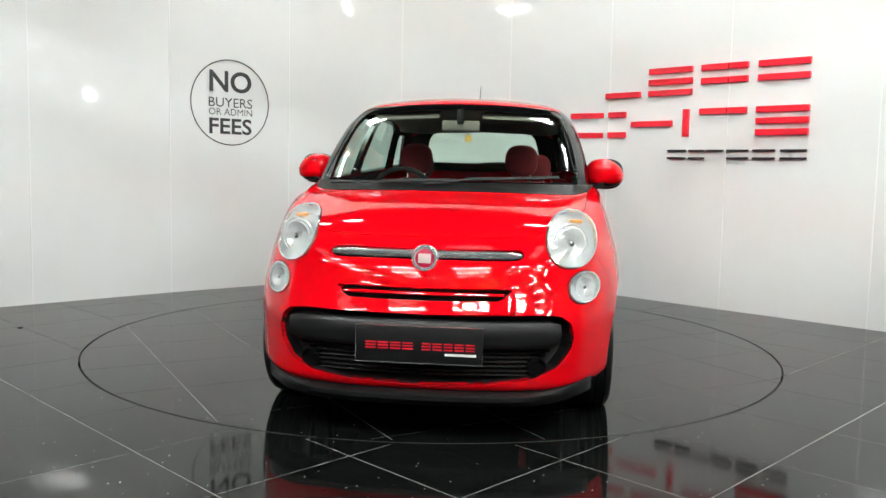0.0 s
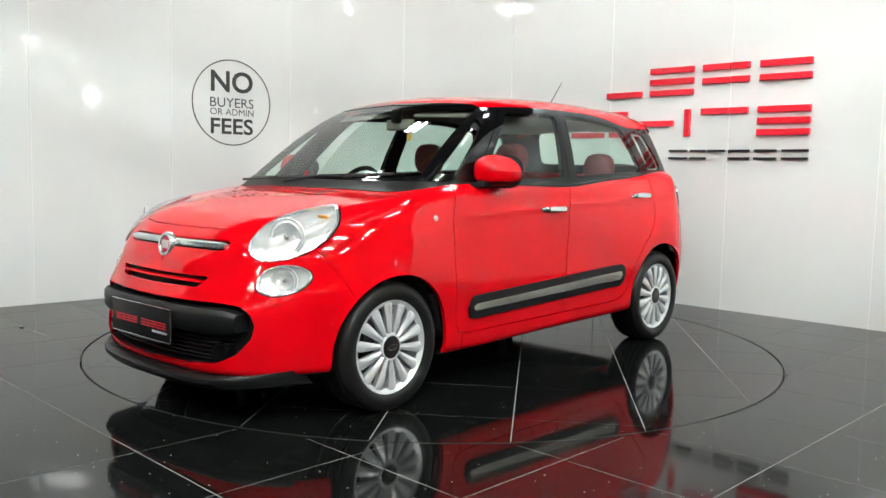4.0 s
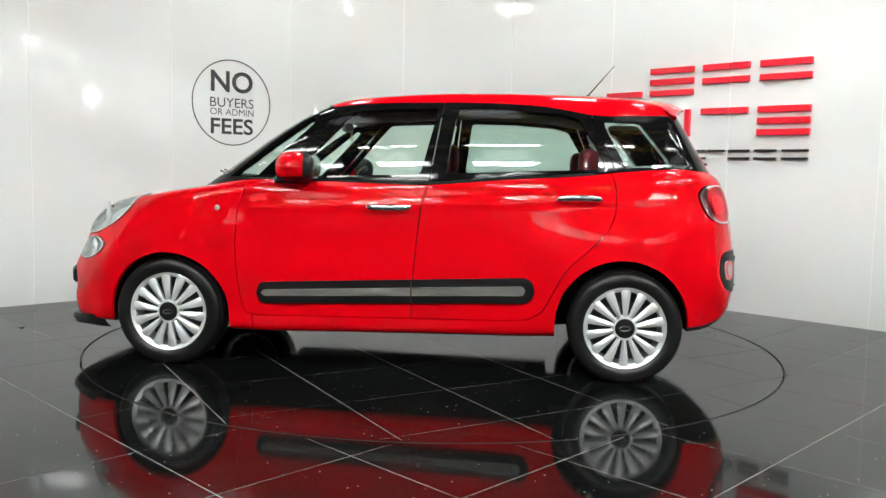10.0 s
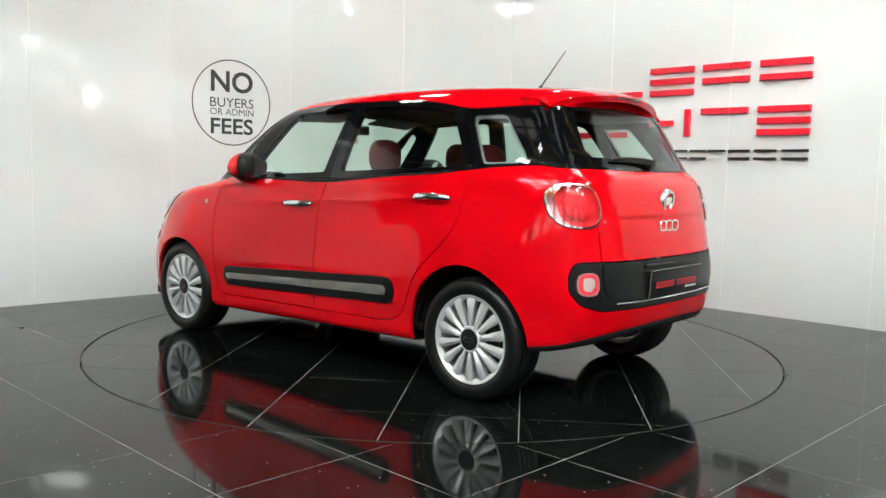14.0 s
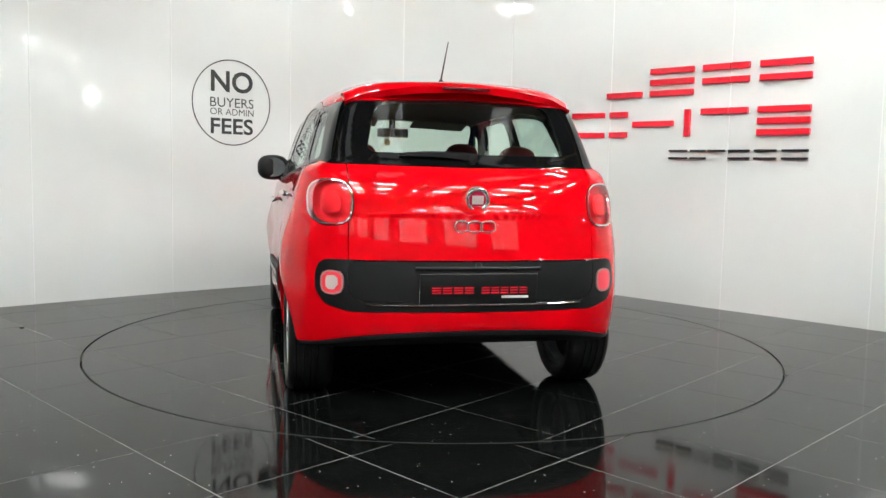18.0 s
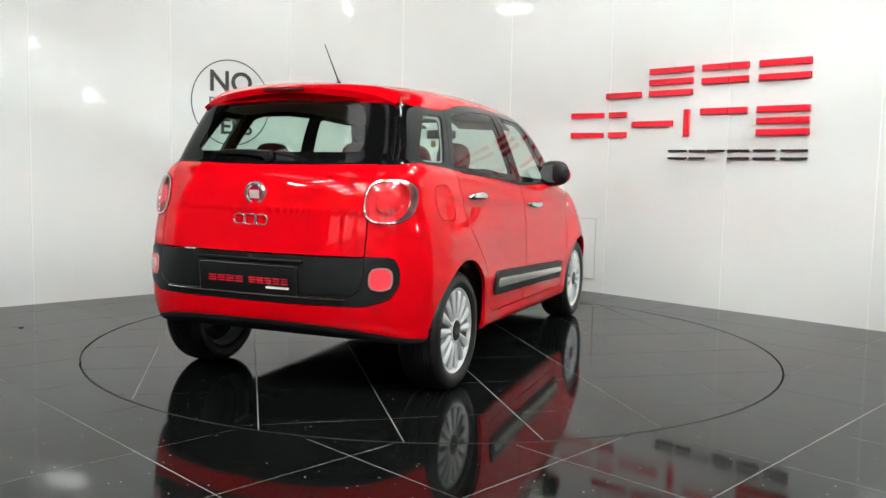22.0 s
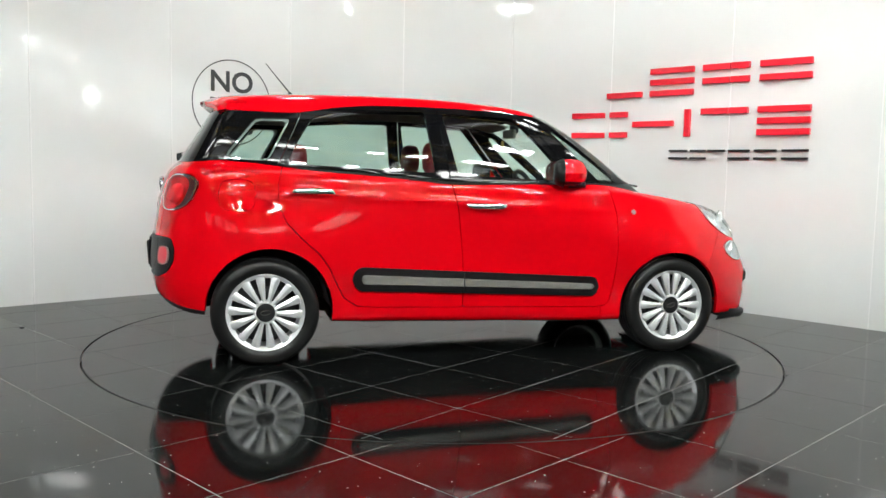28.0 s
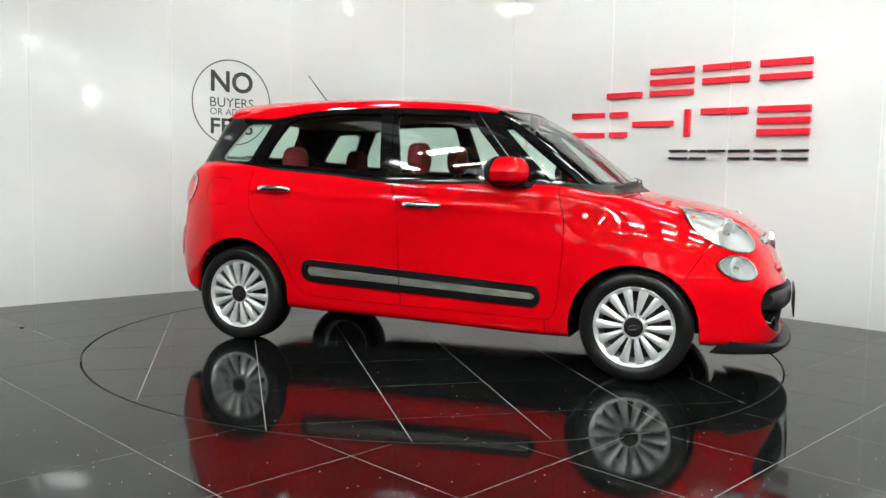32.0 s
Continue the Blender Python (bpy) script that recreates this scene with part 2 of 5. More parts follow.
def lay(parent, tile, deg, off_a, off_b, inside):
    """Tiles on a grid turned by deg; off_a and off_b shift it across and along."""
    a = radians(deg)
    ex, ey = (math.cos(a), math.sin(a)), (-math.sin(a), math.cos(a))
    rest_v, rest_f = [], []
    whole = None
    for i in range(-27, 28):
        for j in range(-27, 28):
            u, v = off_a + (i + 0.5) * tile, off_b + (j + 0.5) * tile
            cx, cy = ex[0] * u + ey[0] * v, ex[1] * u + ey[1] * v
            d = math.hypot(cx, cy)
            if (inside and d > DISC + 0.5) or (not inside and (d < DISC - 0.5 or abs(cx) > 8.8 or cy < -11.6 or cy > 5.8)):
                continue
            half = tile / 2 - JOINT / 2
            poly = square(cx, cy, half, deg)
            cut = min(map(lambda p: math.hypot(*p), poly)) < DISC + 0.02 and max(map(lambda p: math.hypot(*p), poly)) > DISC - 0.02
            if abs(d - DISC) < 0.5:
                poly = clip(poly, DISC - 0.006 if inside else DISC + 0.006, inside)
                cut = True
            if not poly or area(poly) < 0.002:
                continue
            near = inside or (abs(cx) < 4.2 and -3.6 < cy < 3.4)
            if near and not cut:
                if whole is None:
                    whole = prism("tile", GRANITE, square(0, 0, half, 0), -0.012, 0.0)
                ob = part("tile", whole, parent)
                ob.matrix_basis = pose(cx, cy, random.uniform(-0.0003, 0), random.uniform(-0.03, 0.03), random.uniform(-0.03, 0.03), deg)
            elif near:
                part("tile", prism("tile", GRANITE, poly, -0.012, 0.0), parent)
            else:
                k = len(rest_v)
                rest_v += [(x, y, 0.0) for x, y in poly]
                rest_f.append(tuple(range(k, k + len(poly))))
    if rest_v:
        tagged(part("far_tiles", mesh_of("far_tiles", rest_v, rest_f, GRANITE, smooth=False), parent), kind="stuff")


# back wall: tall white panels, one beside the other round the turntable
KNOTS = [(-5.8, -1.42), (-4.17, 0.29), (-3.29, 1.13), (-2.413, 1.954), (-1.478, 2.738), (-0.38, 3.20), (0.74, 3.0), (1.657, 2.455), (2.51, 1.581), (3.385, 0.724), (4.26, -0.13), (5.9, -1.75)]
WALL_H = 3.9
WALL = tagged(new("wall_back", mesh_of("wall_back", [(x * 1.02, y + 0.16, z) for x, y in KNOTS for z in (0, WALL_H)], [(2 * i, 2 * i + 2, 2 * i + 3, 2 * i + 1) for i in range(len(KNOTS) - 1)], HALL, smooth=False)), "glossy white panelled wall curving round the turntable", "wall", kind="structure")


def heading(i):
    """The wall's direction at knot i: straight runs at the sides, one bend between them."""
    d = [math.atan2(b[1] - a[1], b[0] - a[0]) for a, b in zip(KNOTS, KNOTS[1:])]
    if i <= 0 or i >= len(d):
        return d[0] if i <= 0 else d[-1]
    return d[3] if i == 4 else d[7] if i == 7 else (d[i - 1] + d[i]) / 2


def wall_at(i, s):
    """The place s metres along panel i, and the wall's direction there."""
    (x0, y0), (x1, y1) = KNOTS[i], KNOTS[i + 1]
    L = math.hypot(x1 - x0, y1 - y0)
    if i not in (4, 5, 6):
        return Vector((x0 + (x1 - x0) * s / L, y0 + (y1 - y0) * s / L, 0)), math.atan2(y1 - y0, x1 - x0)
    t, a, b = s / L, heading(i), heading(i + 1)
    p, q = Vector((x0, y0, 0)), Vector((x1, y1, 0))
    u, v = Vector((math.cos(a), math.sin(a), 0)) * L, Vector((math.cos(b), math.sin(b), 0)) * L
    place = p * (1 + 2 * t) * (1 - t) ** 2 + u * t * (1 - t) ** 2 + q * t * t * (3 - 2 * t) + v * t * t * (t - 1)
    way = (p - q) * (6 * t * t - 6 * t) + u * (1 - 4 * t + 3 * t * t) + v * (3 * t * t - 2 * t)
    return place, math.atan2(way.y, way.x)


def wall_panel(i):
    """One tall panel, bent where the wall bends."""
    L = math.dist(KNOTS[i], KNOTS[i + 1])
    n = 14 if i in (4, 5, 6) else 1
    rings = []
    for k in range(n + 1):
        p, a = wall_at(i, 0.004 + (L - 0.008) * k / n)
        out = Vector((math.sin(a), -math.cos(a), 0))
        rings.append([p, p + Vector((0, 0, WALL_H)), p - out * 0.03 + Vector((0, 0, WALL_H)), p - out * 0.03])
    return loft("wall_panel", PANEL, rings)


for i in range(len(KNOTS) - 1):
    part("wall_panel", wall_panel(i), WALL)
    p, a = wall_at(i, 0.0)
    if i in (5, 6):
        a = heading(i)
    ob = part("joint_strip", box("joint_strip", SEAM, (-0.005, -0.003, 0.0), (0.005, 0.02, WALL_H), 0.001, 1), WALL)
    ob.matrix_basis = pose(p.x, p.y, 0, 0, 0, math.degrees(a))


def on_wall(i, s, z, out=0.0):
    """The pose on panel i, s metres along it and z up; x runs along the wall, y up, z out of it."""
    p, a = wall_at(i, s)
    u = Vector((math.cos(a), math.sin(a), 0))
    n = Vector((u.y, -u.x, 0))
    m = Matrix((u, Vector((0, 0, 1)), n)).transposed().to_4x4()
    return Matrix.Translation(p + Vector((0, 0, z)) + n * out) @ m


# the hall behind the camera and overhead
tagged(new("wall_hall", box("wall_hall", HALL, (-9, -12, 0), (9, -11.8, 6.2))), "dark grey cladding of the hall behind", "wall", kind="structure")
for sx in (-1, 1):
    tagged(new("wall_side", box("wall_side", HALL, (min(sx * 9, sx * 9.2), -12, 0), (max(sx * 9, sx * 9.2), 6, 6.2))), "dark grey cladding at the side of the hall", "wall", kind="structure")
tagged(new("wall_far", box("wall_far", HALL, (-9, 6, 0), (9, 6.2, 6.2))), "dark grey cladding behind the panels", "wall", kind="structure")
tagged(new("ceiling", box("ceiling", ROOF_SHEET, (-9, -12, 6.2), (9, 6, 6.3))), "dull grey sheet roof of the hall", "ceiling", kind="structure")


def tube_light(x, y, z, length, turn, wide=0.2):
    """A twin batten: two lit tubes under a white tray; also used for added fill light."""
    t = thing("tube_light", "twin white tube light hanging from the roof, in rows and as added fill", "ceiling light", pose(x, y, z, 0, 0, turn), "tube lights of the hall")
    part("housing", box("housing", WHITE_METAL, (-length / 2, -wide * 0.5 - 0.06, 0.055), (length / 2, wide * 0.5 + 0.06, 0.1), 0.01, 2, lambda v: (v.x, v.y * (0.5 if v.z > 0.08 else 1), v.z)), t)
    for s in (-1, 1):
        part("tube", box("tube", TUBE, (-length / 2 + 0.03, s * wide * 0.5 - 0.026, -0.02), (length / 2 - 0.03, s * wide * 0.5 + 0.026, 0.05), 0.012, 2), t, "lit white tube")
        part("hanger", lathe("hanger", WHITE_METAL, [(0.008, 0.09), (0.008, 6.205 - z)], 6, "z"), t).location = (s * length * 0.4, 0, 0)


def bulkhead_lamp(y, z, wide, high):
    """A small lit lamp on the hall's side wall."""
    t = thing("bulkhead_lamp", "small white bulkhead lamp on the hall wall", "wall lamp", pose(9.0, y, z), "bulkhead lamps of the hall")
    part("back_plate", box("back_plate", WHITE_METAL, (-0.04, -wide / 2 - 0.02, -high / 2 - 0.02), (0.0, wide / 2 + 0.02, high / 2 + 0.02), 0.01, 2), t)
    part("diffuser", box("diffuser", TUBE, (-0.09, -wide / 2, -high / 2), (-0.038, wide / 2, high / 2), 0.015, 2), t, "lit white cover")


def skylight(x, y, wide, long):
    t = thing("skylight", "pale daylit panel in the sheet roof", "skylight", pose(x, y, 6.2), "skylights of the hall")
    part("pane", box("pane", SKYLIGHT, (-wide / 2, -long / 2, -0.03), (wide / 2, long / 2, -0.004), 0.004, 1), t, "milky daylit sheet")
    for sx in (-1, 1):
        part("frame_bar", box("frame_bar", WHITE_METAL, (sx * wide / 2 - 0.04, -long / 2, -0.05), (sx * wide / 2 + 0.04, long / 2, -0.002), 0.004, 1), t)


def hall_window(x, z0, z1, w):
    t = thing("hall_window", "high daylit window in a grey frame", "window", pose(x, -11.8, 0), "high windows of the hall", "")
    for a, b, c, e in ((-w / 2, w / 2, z0, z0 + 0.06), (-w / 2, w / 2, z1 - 0.06, z1), (-w / 2, -w / 2 + 0.06, z0, z1), (w / 2 - 0.06, w / 2, z0, z1), (-0.03, 0.03, z0, z1)):
        part("frame_bar", box("frame_bar", WHITE_METAL, (a, 0, c), (b, 0.06, e)), t)
    for a, b in ((-w / 2 + 0.06, -0.03), (0.03, w / 2 - 0.06)):
        part("pane", box("pane", DAYLIGHT, (a, 0.01, z0 + 0.06), (b, 0.02, z1 - 0.06)), t)


def truss(y, z):
    t = thing("roof_truss", "yellow painted steel roof truss with crossed braces", "truss", pose(0, y, z))
    part("chord", box("chord", YELLOW, (-8.9, -0.05, 0), (8.9, 0.05, 0.1), 0.01), t)
    part("chord", box("chord", YELLOW, (-8.9, -0.05, 0.8), (8.9, 0.05, 0.9), 0.01), t)
    for i in range(12):
        x = -8.8 + i * 1.6
        part("brace", tube("brace", YELLOW, [(x, 0, 0.08), (x + 0.8, 0, 0.82)], 0.03, 6), t)
        part("brace", tube("brace", YELLOW, [(x + 0.8, 0, 0.82), (x + 1.6 if i < 11 else 8.8, 0, 0.08)], 0.03, 6), t)


def roof_brace(x, y0, y1, z):
    """A crossed pair of yellow rods between two trusses."""
    t = thing("roof_brace", "crossed yellow steel rods under the roof", "brace", pose(x, (y0 + y1) / 2, z), "crossed rods under the roof")
    h = (y1 - y0) / 2
    for s in (-1, 1):
        part("rod", tube("rod", YELLOW, [(-1.4 * s, -h, 0.03 * s), (1.4 * s, h, 0.03 * s)], 0.035, 8), t)


def crane_rail(x, z):
    t = thing("crane_rail", "blue painted steel rail under the roof", "beam", pose(x, -6.5, z))
    part("web", box("web", BLUE, (-0.02, -5.2, 0), (0.02, 5.2, 0.3), 0.004, 1), t)
    for z0 in (-0.02, 0.3):
        part("flange", box("flange", BLUE, (-0.1, -5.2, z0), (0.1, 5.2, z0 + 0.02), 0.004, 1), t)
    for y in (-4.6, 0.0, 4.6):
        part("hanger", box("hanger", BLUE, (-0.03, y - 0.03, 0.32), (0.03, y + 0.03, 6.2 - z), 0.003, 1), t)


# ---- the car's surface: x forward, y to its left, z up from the floor ----
def spline(*knots):
    """A smooth curve through (x, y) knots, straight beyond its ends."""
    xs, ys = np.array([k[0] for k in knots], float), np.array([k[1] for k in knots], float)
    h, d = np.diff(xs), np.diff(ys) / np.diff(xs)
    n = len(xs)
    a, r = np.zeros((n, n)), np.zeros(n)
    a[0, 0], a[0, 1], r[0] = 2, 1, 3 * d[0]
    a[-1, -1], a[-1, -2], r[-1] = 2, 1, 3 * d[-1]
    for i in range(1, n - 1):
        a[i, i - 1], a[i, i], a[i, i + 1] = h[i], 2 * (h[i] + h[i - 1]), h[i - 1]
        r[i] = 3 * (h[i] * d[i - 1] + h[i - 1] * d[i])
    m = np.linalg.solve(a, r)

    def exact(x):
        i = np.clip(np.searchsorted(xs, x) - 1, 0, len(h) - 1)
        t = np.clip((x - xs[i]) / h[i], 0, 1)
        y = ys[i] * (1 + 2 * t) * (1 - t) ** 2 + m[i] * h[i] * t * (1 - t) ** 2 + ys[i + 1] * t * t * (3 - 2 * t) + m[i + 1] * h[i] * t * t * (t - 1)
        return y + np.where(x < xs[0], (x - xs[0]) * m[0], 0) + np.where(x > xs[-1], (x - xs[-1]) * m[-1], 0)

    table_x = np.linspace(xs[0] - 2.0, xs[-1] + 2.0, 12001)
    table_y = exact(table_x)
    return lambda x: np.interp(x, table_x, table_y)


def step(a, b, x):
    t = np.minimum(np.maximum((x - a) / (b - a), 0), 1)
    return t * t * (3 - 2 * t)


def smax(a, b, k):
    h = np.maximum(k - np.abs(a - b), 0) / k
    return np.maximum(a, b) + h * h * k / 4


def smin(a, b, k):
    return -smax(-a, -b, k)


plan_low = spline((-2.1, 0.76), (-1.85, 0.83), (-1.55, 0.874), (-1.25, 0.876), (-0.6, 0.864), (0, 0.866), (0.6, 0.868), (1.0, 0.868), (1.35, 0.882), (1.6, 0.868), (1.85, 0.79), (2.1, 0.68))
section = spline((0.1, -0.06), (0.22, -0.038), (0.31, -0.026), (0.42, -0.02), (0.55, -0.003), (0.65, 0.0), (0.8, -0.006), (0.93, -0.018), (1.05, -0.036), (1.2, -0.075))
deck = spline((-2.1, 1.192), (-1.65, 1.192), (-1.2, 1.173), (-0.2, 1.126), (0.72, 1.092), (1.0, 1.078), (1.25, 1.048), (1.5, 1.008), (1.63, 0.978), (1.79, 0.926), (1.9, 0.868), (2.0, 0.79), (2.15, 0.64))
nose = spline((0.1, 2.05), (0.2, 2.075), (0.3, 2.098), (0.45, 2.112), (0.52, 2.105), (0.6, 2.07), (0.66, 2.043), (0.76, 2.008), (0.85, 1.958), (0.92, 1.9), (1.0, 1.81), (1.1, 1.68))
tail = spline((0.2, 1.90), (0.33, 1.945), (0.45, 1.982), (0.6, 1.994), (0.75, 1.98), (0.9, 1.955), (1.05, 1.922), (1.15, 1.872), (1.22, 1.81))
belly = spline((-2.1, 0.44), (-1.95, 0.372), (-1.8, 0.318), (-1.6, 0.292), (-0.9, 0.247), (0.0, 0.228), (0.9, 0.216), (1.6, 0.235), (2.1, 0.215))
plan_top = spline((-1.95, 0.65), (-1.6, 0.722), (-1.3, 0.765), (-0.8, 0.797), (-0.2, 0.812), (0.3, 0.803), (0.7, 0.775), (0.95, 0.742), (1.25, 0.675))
crest = spline((-1.9, 1.52), (-1.673, 1.572), (-1.482, 1.606), (-1.124, 1.635), (-0.583, 1.648), (-0.214, 1.644), (0.152, 1.622), (0.34, 1.594), (0.479, 1.55), (0.659, 1.456), (0.875, 1.309), (1.055, 1.178), (1.228, 1.05), (1.4, 0.92))
hatch_line = spline((1.0, 1.93), (1.1, 1.875), (1.19, 1.828), (1.33, 1.742), (1.5, 1.636), (1.65, 1.54))


def lower(x, y, z):
    """Below zero inside the body below the windows."""
    y = np.abs(y)
    w = plan_low(x) + section(z) - 0.03 * step(-0.5, -1.4, x) * step(0.75, 1.05, z) - 0.028 * step(0.7, 1.2, x) * step(0.72, 1.0, z)
    # the arches swell a little out of the flanks
    for cx, cz in ((1.3, 0.3), (-1.3, 0.32)):
        r = np.hypot(x - cx, z - cz)
        w = w + 0.013 * step(0.8, 0.34, r)
    # a soft crease along the handles
    w = w + 0.007 * np.exp(-((z - 0.965 + 0.04 * x) / 0.022) ** 2) * step(-1.7, -1.3, x) * step(1.0, 0.5, x)
    w = w - 0.007 * np.exp(-((z - 0.70) / 0.09) ** 2) * step(-1.0, -0.5, x) * step(0.95, 0.6, x)
    side = y - w
    top = z - (deck(x) - 0.045 * y * y * step(0.75, 1.15, x) - 0.012 * step(0.35, 0.62, y) * step(1.15, 1.7, x))
    q = 0.18 * y ** 2 + 0.9 * y ** 6
    front = x - (nose(z) - q * (1 + 1.2 * np.maximum(z - 0.62, 0)))
    back = -x - (tail(z) - 0.12 * y ** 2 - 0.6 * y ** 6)
    low = belly(x) - z
    f = smax(side, front, 0.16)
    f = smax(f, back, 0.14)
    f = smax(f, top, 0.075)
    return smax(f, low, 0.05)


def glasshouse_field(x, y, z):
    """Below zero inside the windows and roof."""
    y = np.abs(y)
    dz = np.maximum(z - 1.1, -0.05)
    gs = y - (plan_top(x) - 0.25 * dz - 0.24 * dz * dz)
    fore = step(0.0, 0.55, x)
    gt = z - (crest(x + (0.2 - 0.1 * fore) * y * y) - (0.13 - 0.05 * fore) * y * y)
    gb = -x - (hatch_line(z) - 0.16 * y * y - 0.5 * y ** 6)
    g = smax(gs, gt, 0.13)
    g = smax(g, gb, 0.07)
    return smax(g, 0.95 - z, 0.02)


def body(x, y, z):
    """Below zero inside the car's outer skin."""
    return smin(lower(x, y, z), glasshouse_field(x, y, z), 0.012)


def gradient(p):
    e = 1e-3
    g = np.stack([body(*(p + e * np.eye(3)[i]).T) - body(*(p - e * np.eye(3)[i]).T) for i in range(3)], 1)
    return g / np.linalg.norm(g, axis=1, keepdims=True)


def march(origin, way, far):
    """Where rays that start inside leave the skin."""
    lo, hi = np.zeros(len(origin)), np.full(len(origin), far)
    for _ in range(22):
        mid = (lo + hi) / 2
        inside = body(*(origin + way * mid[:, None]).T) < 0
        lo, hi = np.where(inside, mid, lo), np.where(inside, hi, mid)
    return origin + way * lo[:, None]


def skin():
    na, spine, z0 = 220, 1.3, 0.72
    ang = np.linspace(0, 2 * math.pi, na, endpoint=False)
    rows = []
    for e in np.linspace(90, 1.8, 52):
        rows.append((spine, math.sin(radians(e)), math.cos(radians(e))))
    for x in np.linspace(spine, -spine, 150):
        rows.append((x, 0.0, 1.0))
    for e in np.linspace(1.8, 90, 52):
        rows.append((-spine, -math.sin(radians(e)), math.cos(radians(e))))
    o, d = [], []
    for x, sx, c in rows:
        for a in ang:
            o.append((x, 0, z0))
            d.append((sx, c * math.cos(a), c * math.sin(a)))
    p = march(np.array(o), np.array(d), 2.2)
    i, j = np.meshgrid(np.arange(len(rows) - 1), np.arange(na), indexing="ij")
    k = (j + 1) % na
    a, b, c, e = i * na + j, i * na + k, (i + 1) * na + k, (i + 1) * na + j
    t = np.concatenate([np.stack([a, c, b], -1).reshape(-1, 3), np.stack([a, e, c], -1).reshape(-1, 3)])
    return p, t


def side_y(x, z):
    """Half width of the skin at x, z."""
    x, z = np.atleast_1d(x).astype(float), np.atleast_1d(z).astype(float)
    o = np.stack([x, np.zeros_like(x), z], 1)
    return march(o, np.tile((0, 1.0, 0), (len(o), 1)), 1.3)[:, 1]


def front_x(y, z):
    y, z = np.atleast_1d(y).astype(float), np.atleast_1d(z).astype(float)
    o = np.stack([np.zeros_like(y) + 1.0, y, z], 1)
    return march(o, np.tile((1.0, 0, 0), (len(o), 1)), 1.5)[:, 0]


def rear_x(y, z):
    y, z = np.atleast_1d(y).astype(float), np.atleast_1d(z).astype(float)
    o = np.stack([np.zeros_like(y) - 1.0, y, z], 1)
    return march(o, np.tile((-1.0, 0, 0), (len(o), 1)), 1.5)[:, 0]


def top_z(x, y):
    x, y = np.atleast_1d(x).astype(float), np.atleast_1d(y).astype(float)
    o = np.stack([x, y, np.zeros_like(x) + 0.8], 1)
    return march(o, np.tile((0, 0, 1.0), (len(o), 1)), 1.2)[:, 2]


def inside_of(poly):
    """A signed distance to a closed 2D outline, below zero inside."""
    q = np.array(poly, float)

    def at(u, v):
        p = np.stack([u, v], -1)
        best, wind = np.full(len(p), 1e9), np.zeros(len(p), bool)
        for a, b in zip(q, np.roll(q, -1, 0)):
            e, w = b - a, p - a
            s = np.clip((w @ e) / max(e @ e, 1e-12), 0, 1)
            best = np.minimum(best, np.hypot(*(w - s[:, None] * e).T))
            hit = (a[1] > p[:, 1]) != (b[1] > p[:, 1])
            with np.errstate(divide="ignore", invalid="ignore"):
                xc = a[0] + (p[:, 1] - a[1]) / (b[1] - a[1]) * (b[0] - a[0])
            wind ^= hit & (p[:, 0] < xc)
        return np.where(wind, -best, best)
    return at


def rounded(poly, r, n=4):
    """An outline with its corners rounded."""
    out, m = [], len(poly)
    for i in range(m):
        a, b, c = Vector(poly[i - 1]), Vector(poly[i]), Vector(poly[(i + 1) % m])
        u, v = (a - b), (c - b)
        k = min(r, u.length * 0.45, v.length * 0.45)
        p, q = b + u.normalized() * k, b + v.normalized() * k
        for j in range(n + 1):
            t = j / n
            out.append(tuple((1 - t) ** 2 * p + 2 * t * (1 - t) * b + t * t * q))
    return out


def split(p, t, d, level):
    """Cut triangles along the level line of the field d."""
    s = d - level
    s = np.where(np.abs(s) < 1e-6, 1e-6, s)
    neg = s[t] < 0
    n = neg.sum(1)
    mixed = (n == 1) | (n == 2)
    if not mixed.any():
        return p, t, d
    m = t[mixed]
    odd_neg = (n[mixed] == 1)
    odd = np.where(odd_neg, np.argmax(neg[mixed], 1), np.argmin(neg[mixed], 1))
    r = np.arange(len(m))
    a, b, c = m[r, odd], m[r, (odd + 1) % 3], m[r, (odd + 2) % 3]
    pairs = np.sort(np.concatenate([np.stack([a, b], 1), np.stack([a, c], 1)]), 1)
    uniq, inv = np.unique(pairs, axis=0, return_inverse=True)
    inv = inv.reshape(-1)
    k = s[uniq[:, 0]] / (s[uniq[:, 0]] - s[uniq[:, 1]])
    np_ = p[uniq[:, 0]] + k[:, None] * (p[uniq[:, 1]] - p[uniq[:, 0]])
    nd = d[uniq[:, 0]] + k * (d[uniq[:, 1]] - d[uniq[:, 0]])
    ab, ac = len(p) + inv[:len(m)], len(p) + inv[len(m):]
    new_t = np.concatenate([np.stack([a, ab, ac], 1), np.stack([ab, b, c], 1), np.stack([ab, c, ac], 1)])
    return np.concatenate([p, np_]), np.concatenate([t[~mixed], new_t]), np.concatenate([d, nd])


def take(p, t, field, gap):
    """Lift the region where field < 0 off the skin, with a shut line of the given width. Returns (region), (rest)."""
    d = field(p)
    g = gap / 2
    p, t, d = split(p, t, d, -g)
    if g > 0:
        p, t, d = split(p, t, d, g)
    m = d[t].mean(1)
    return (p, t[m < -g], d), (p, t[m > g] if g > 0 else t[m >= 0])


def compact(p, t, *more):
    used = np.unique(t)
    back = np.full(len(p), -1)
    back[used] = np.arange(len(used))
    return (p[used], back[t], *[m[used] for m in more])


def outline_edges(t):
    e = np.concatenate([t[:, [0, 1]], t[:, [1, 2]], t[:, [2, 0]]])
    key = np.sort(e, 1)
    _, first, count = np.unique(key, axis=0, return_index=True, return_counts=True)
    return e[first[count == 1]]


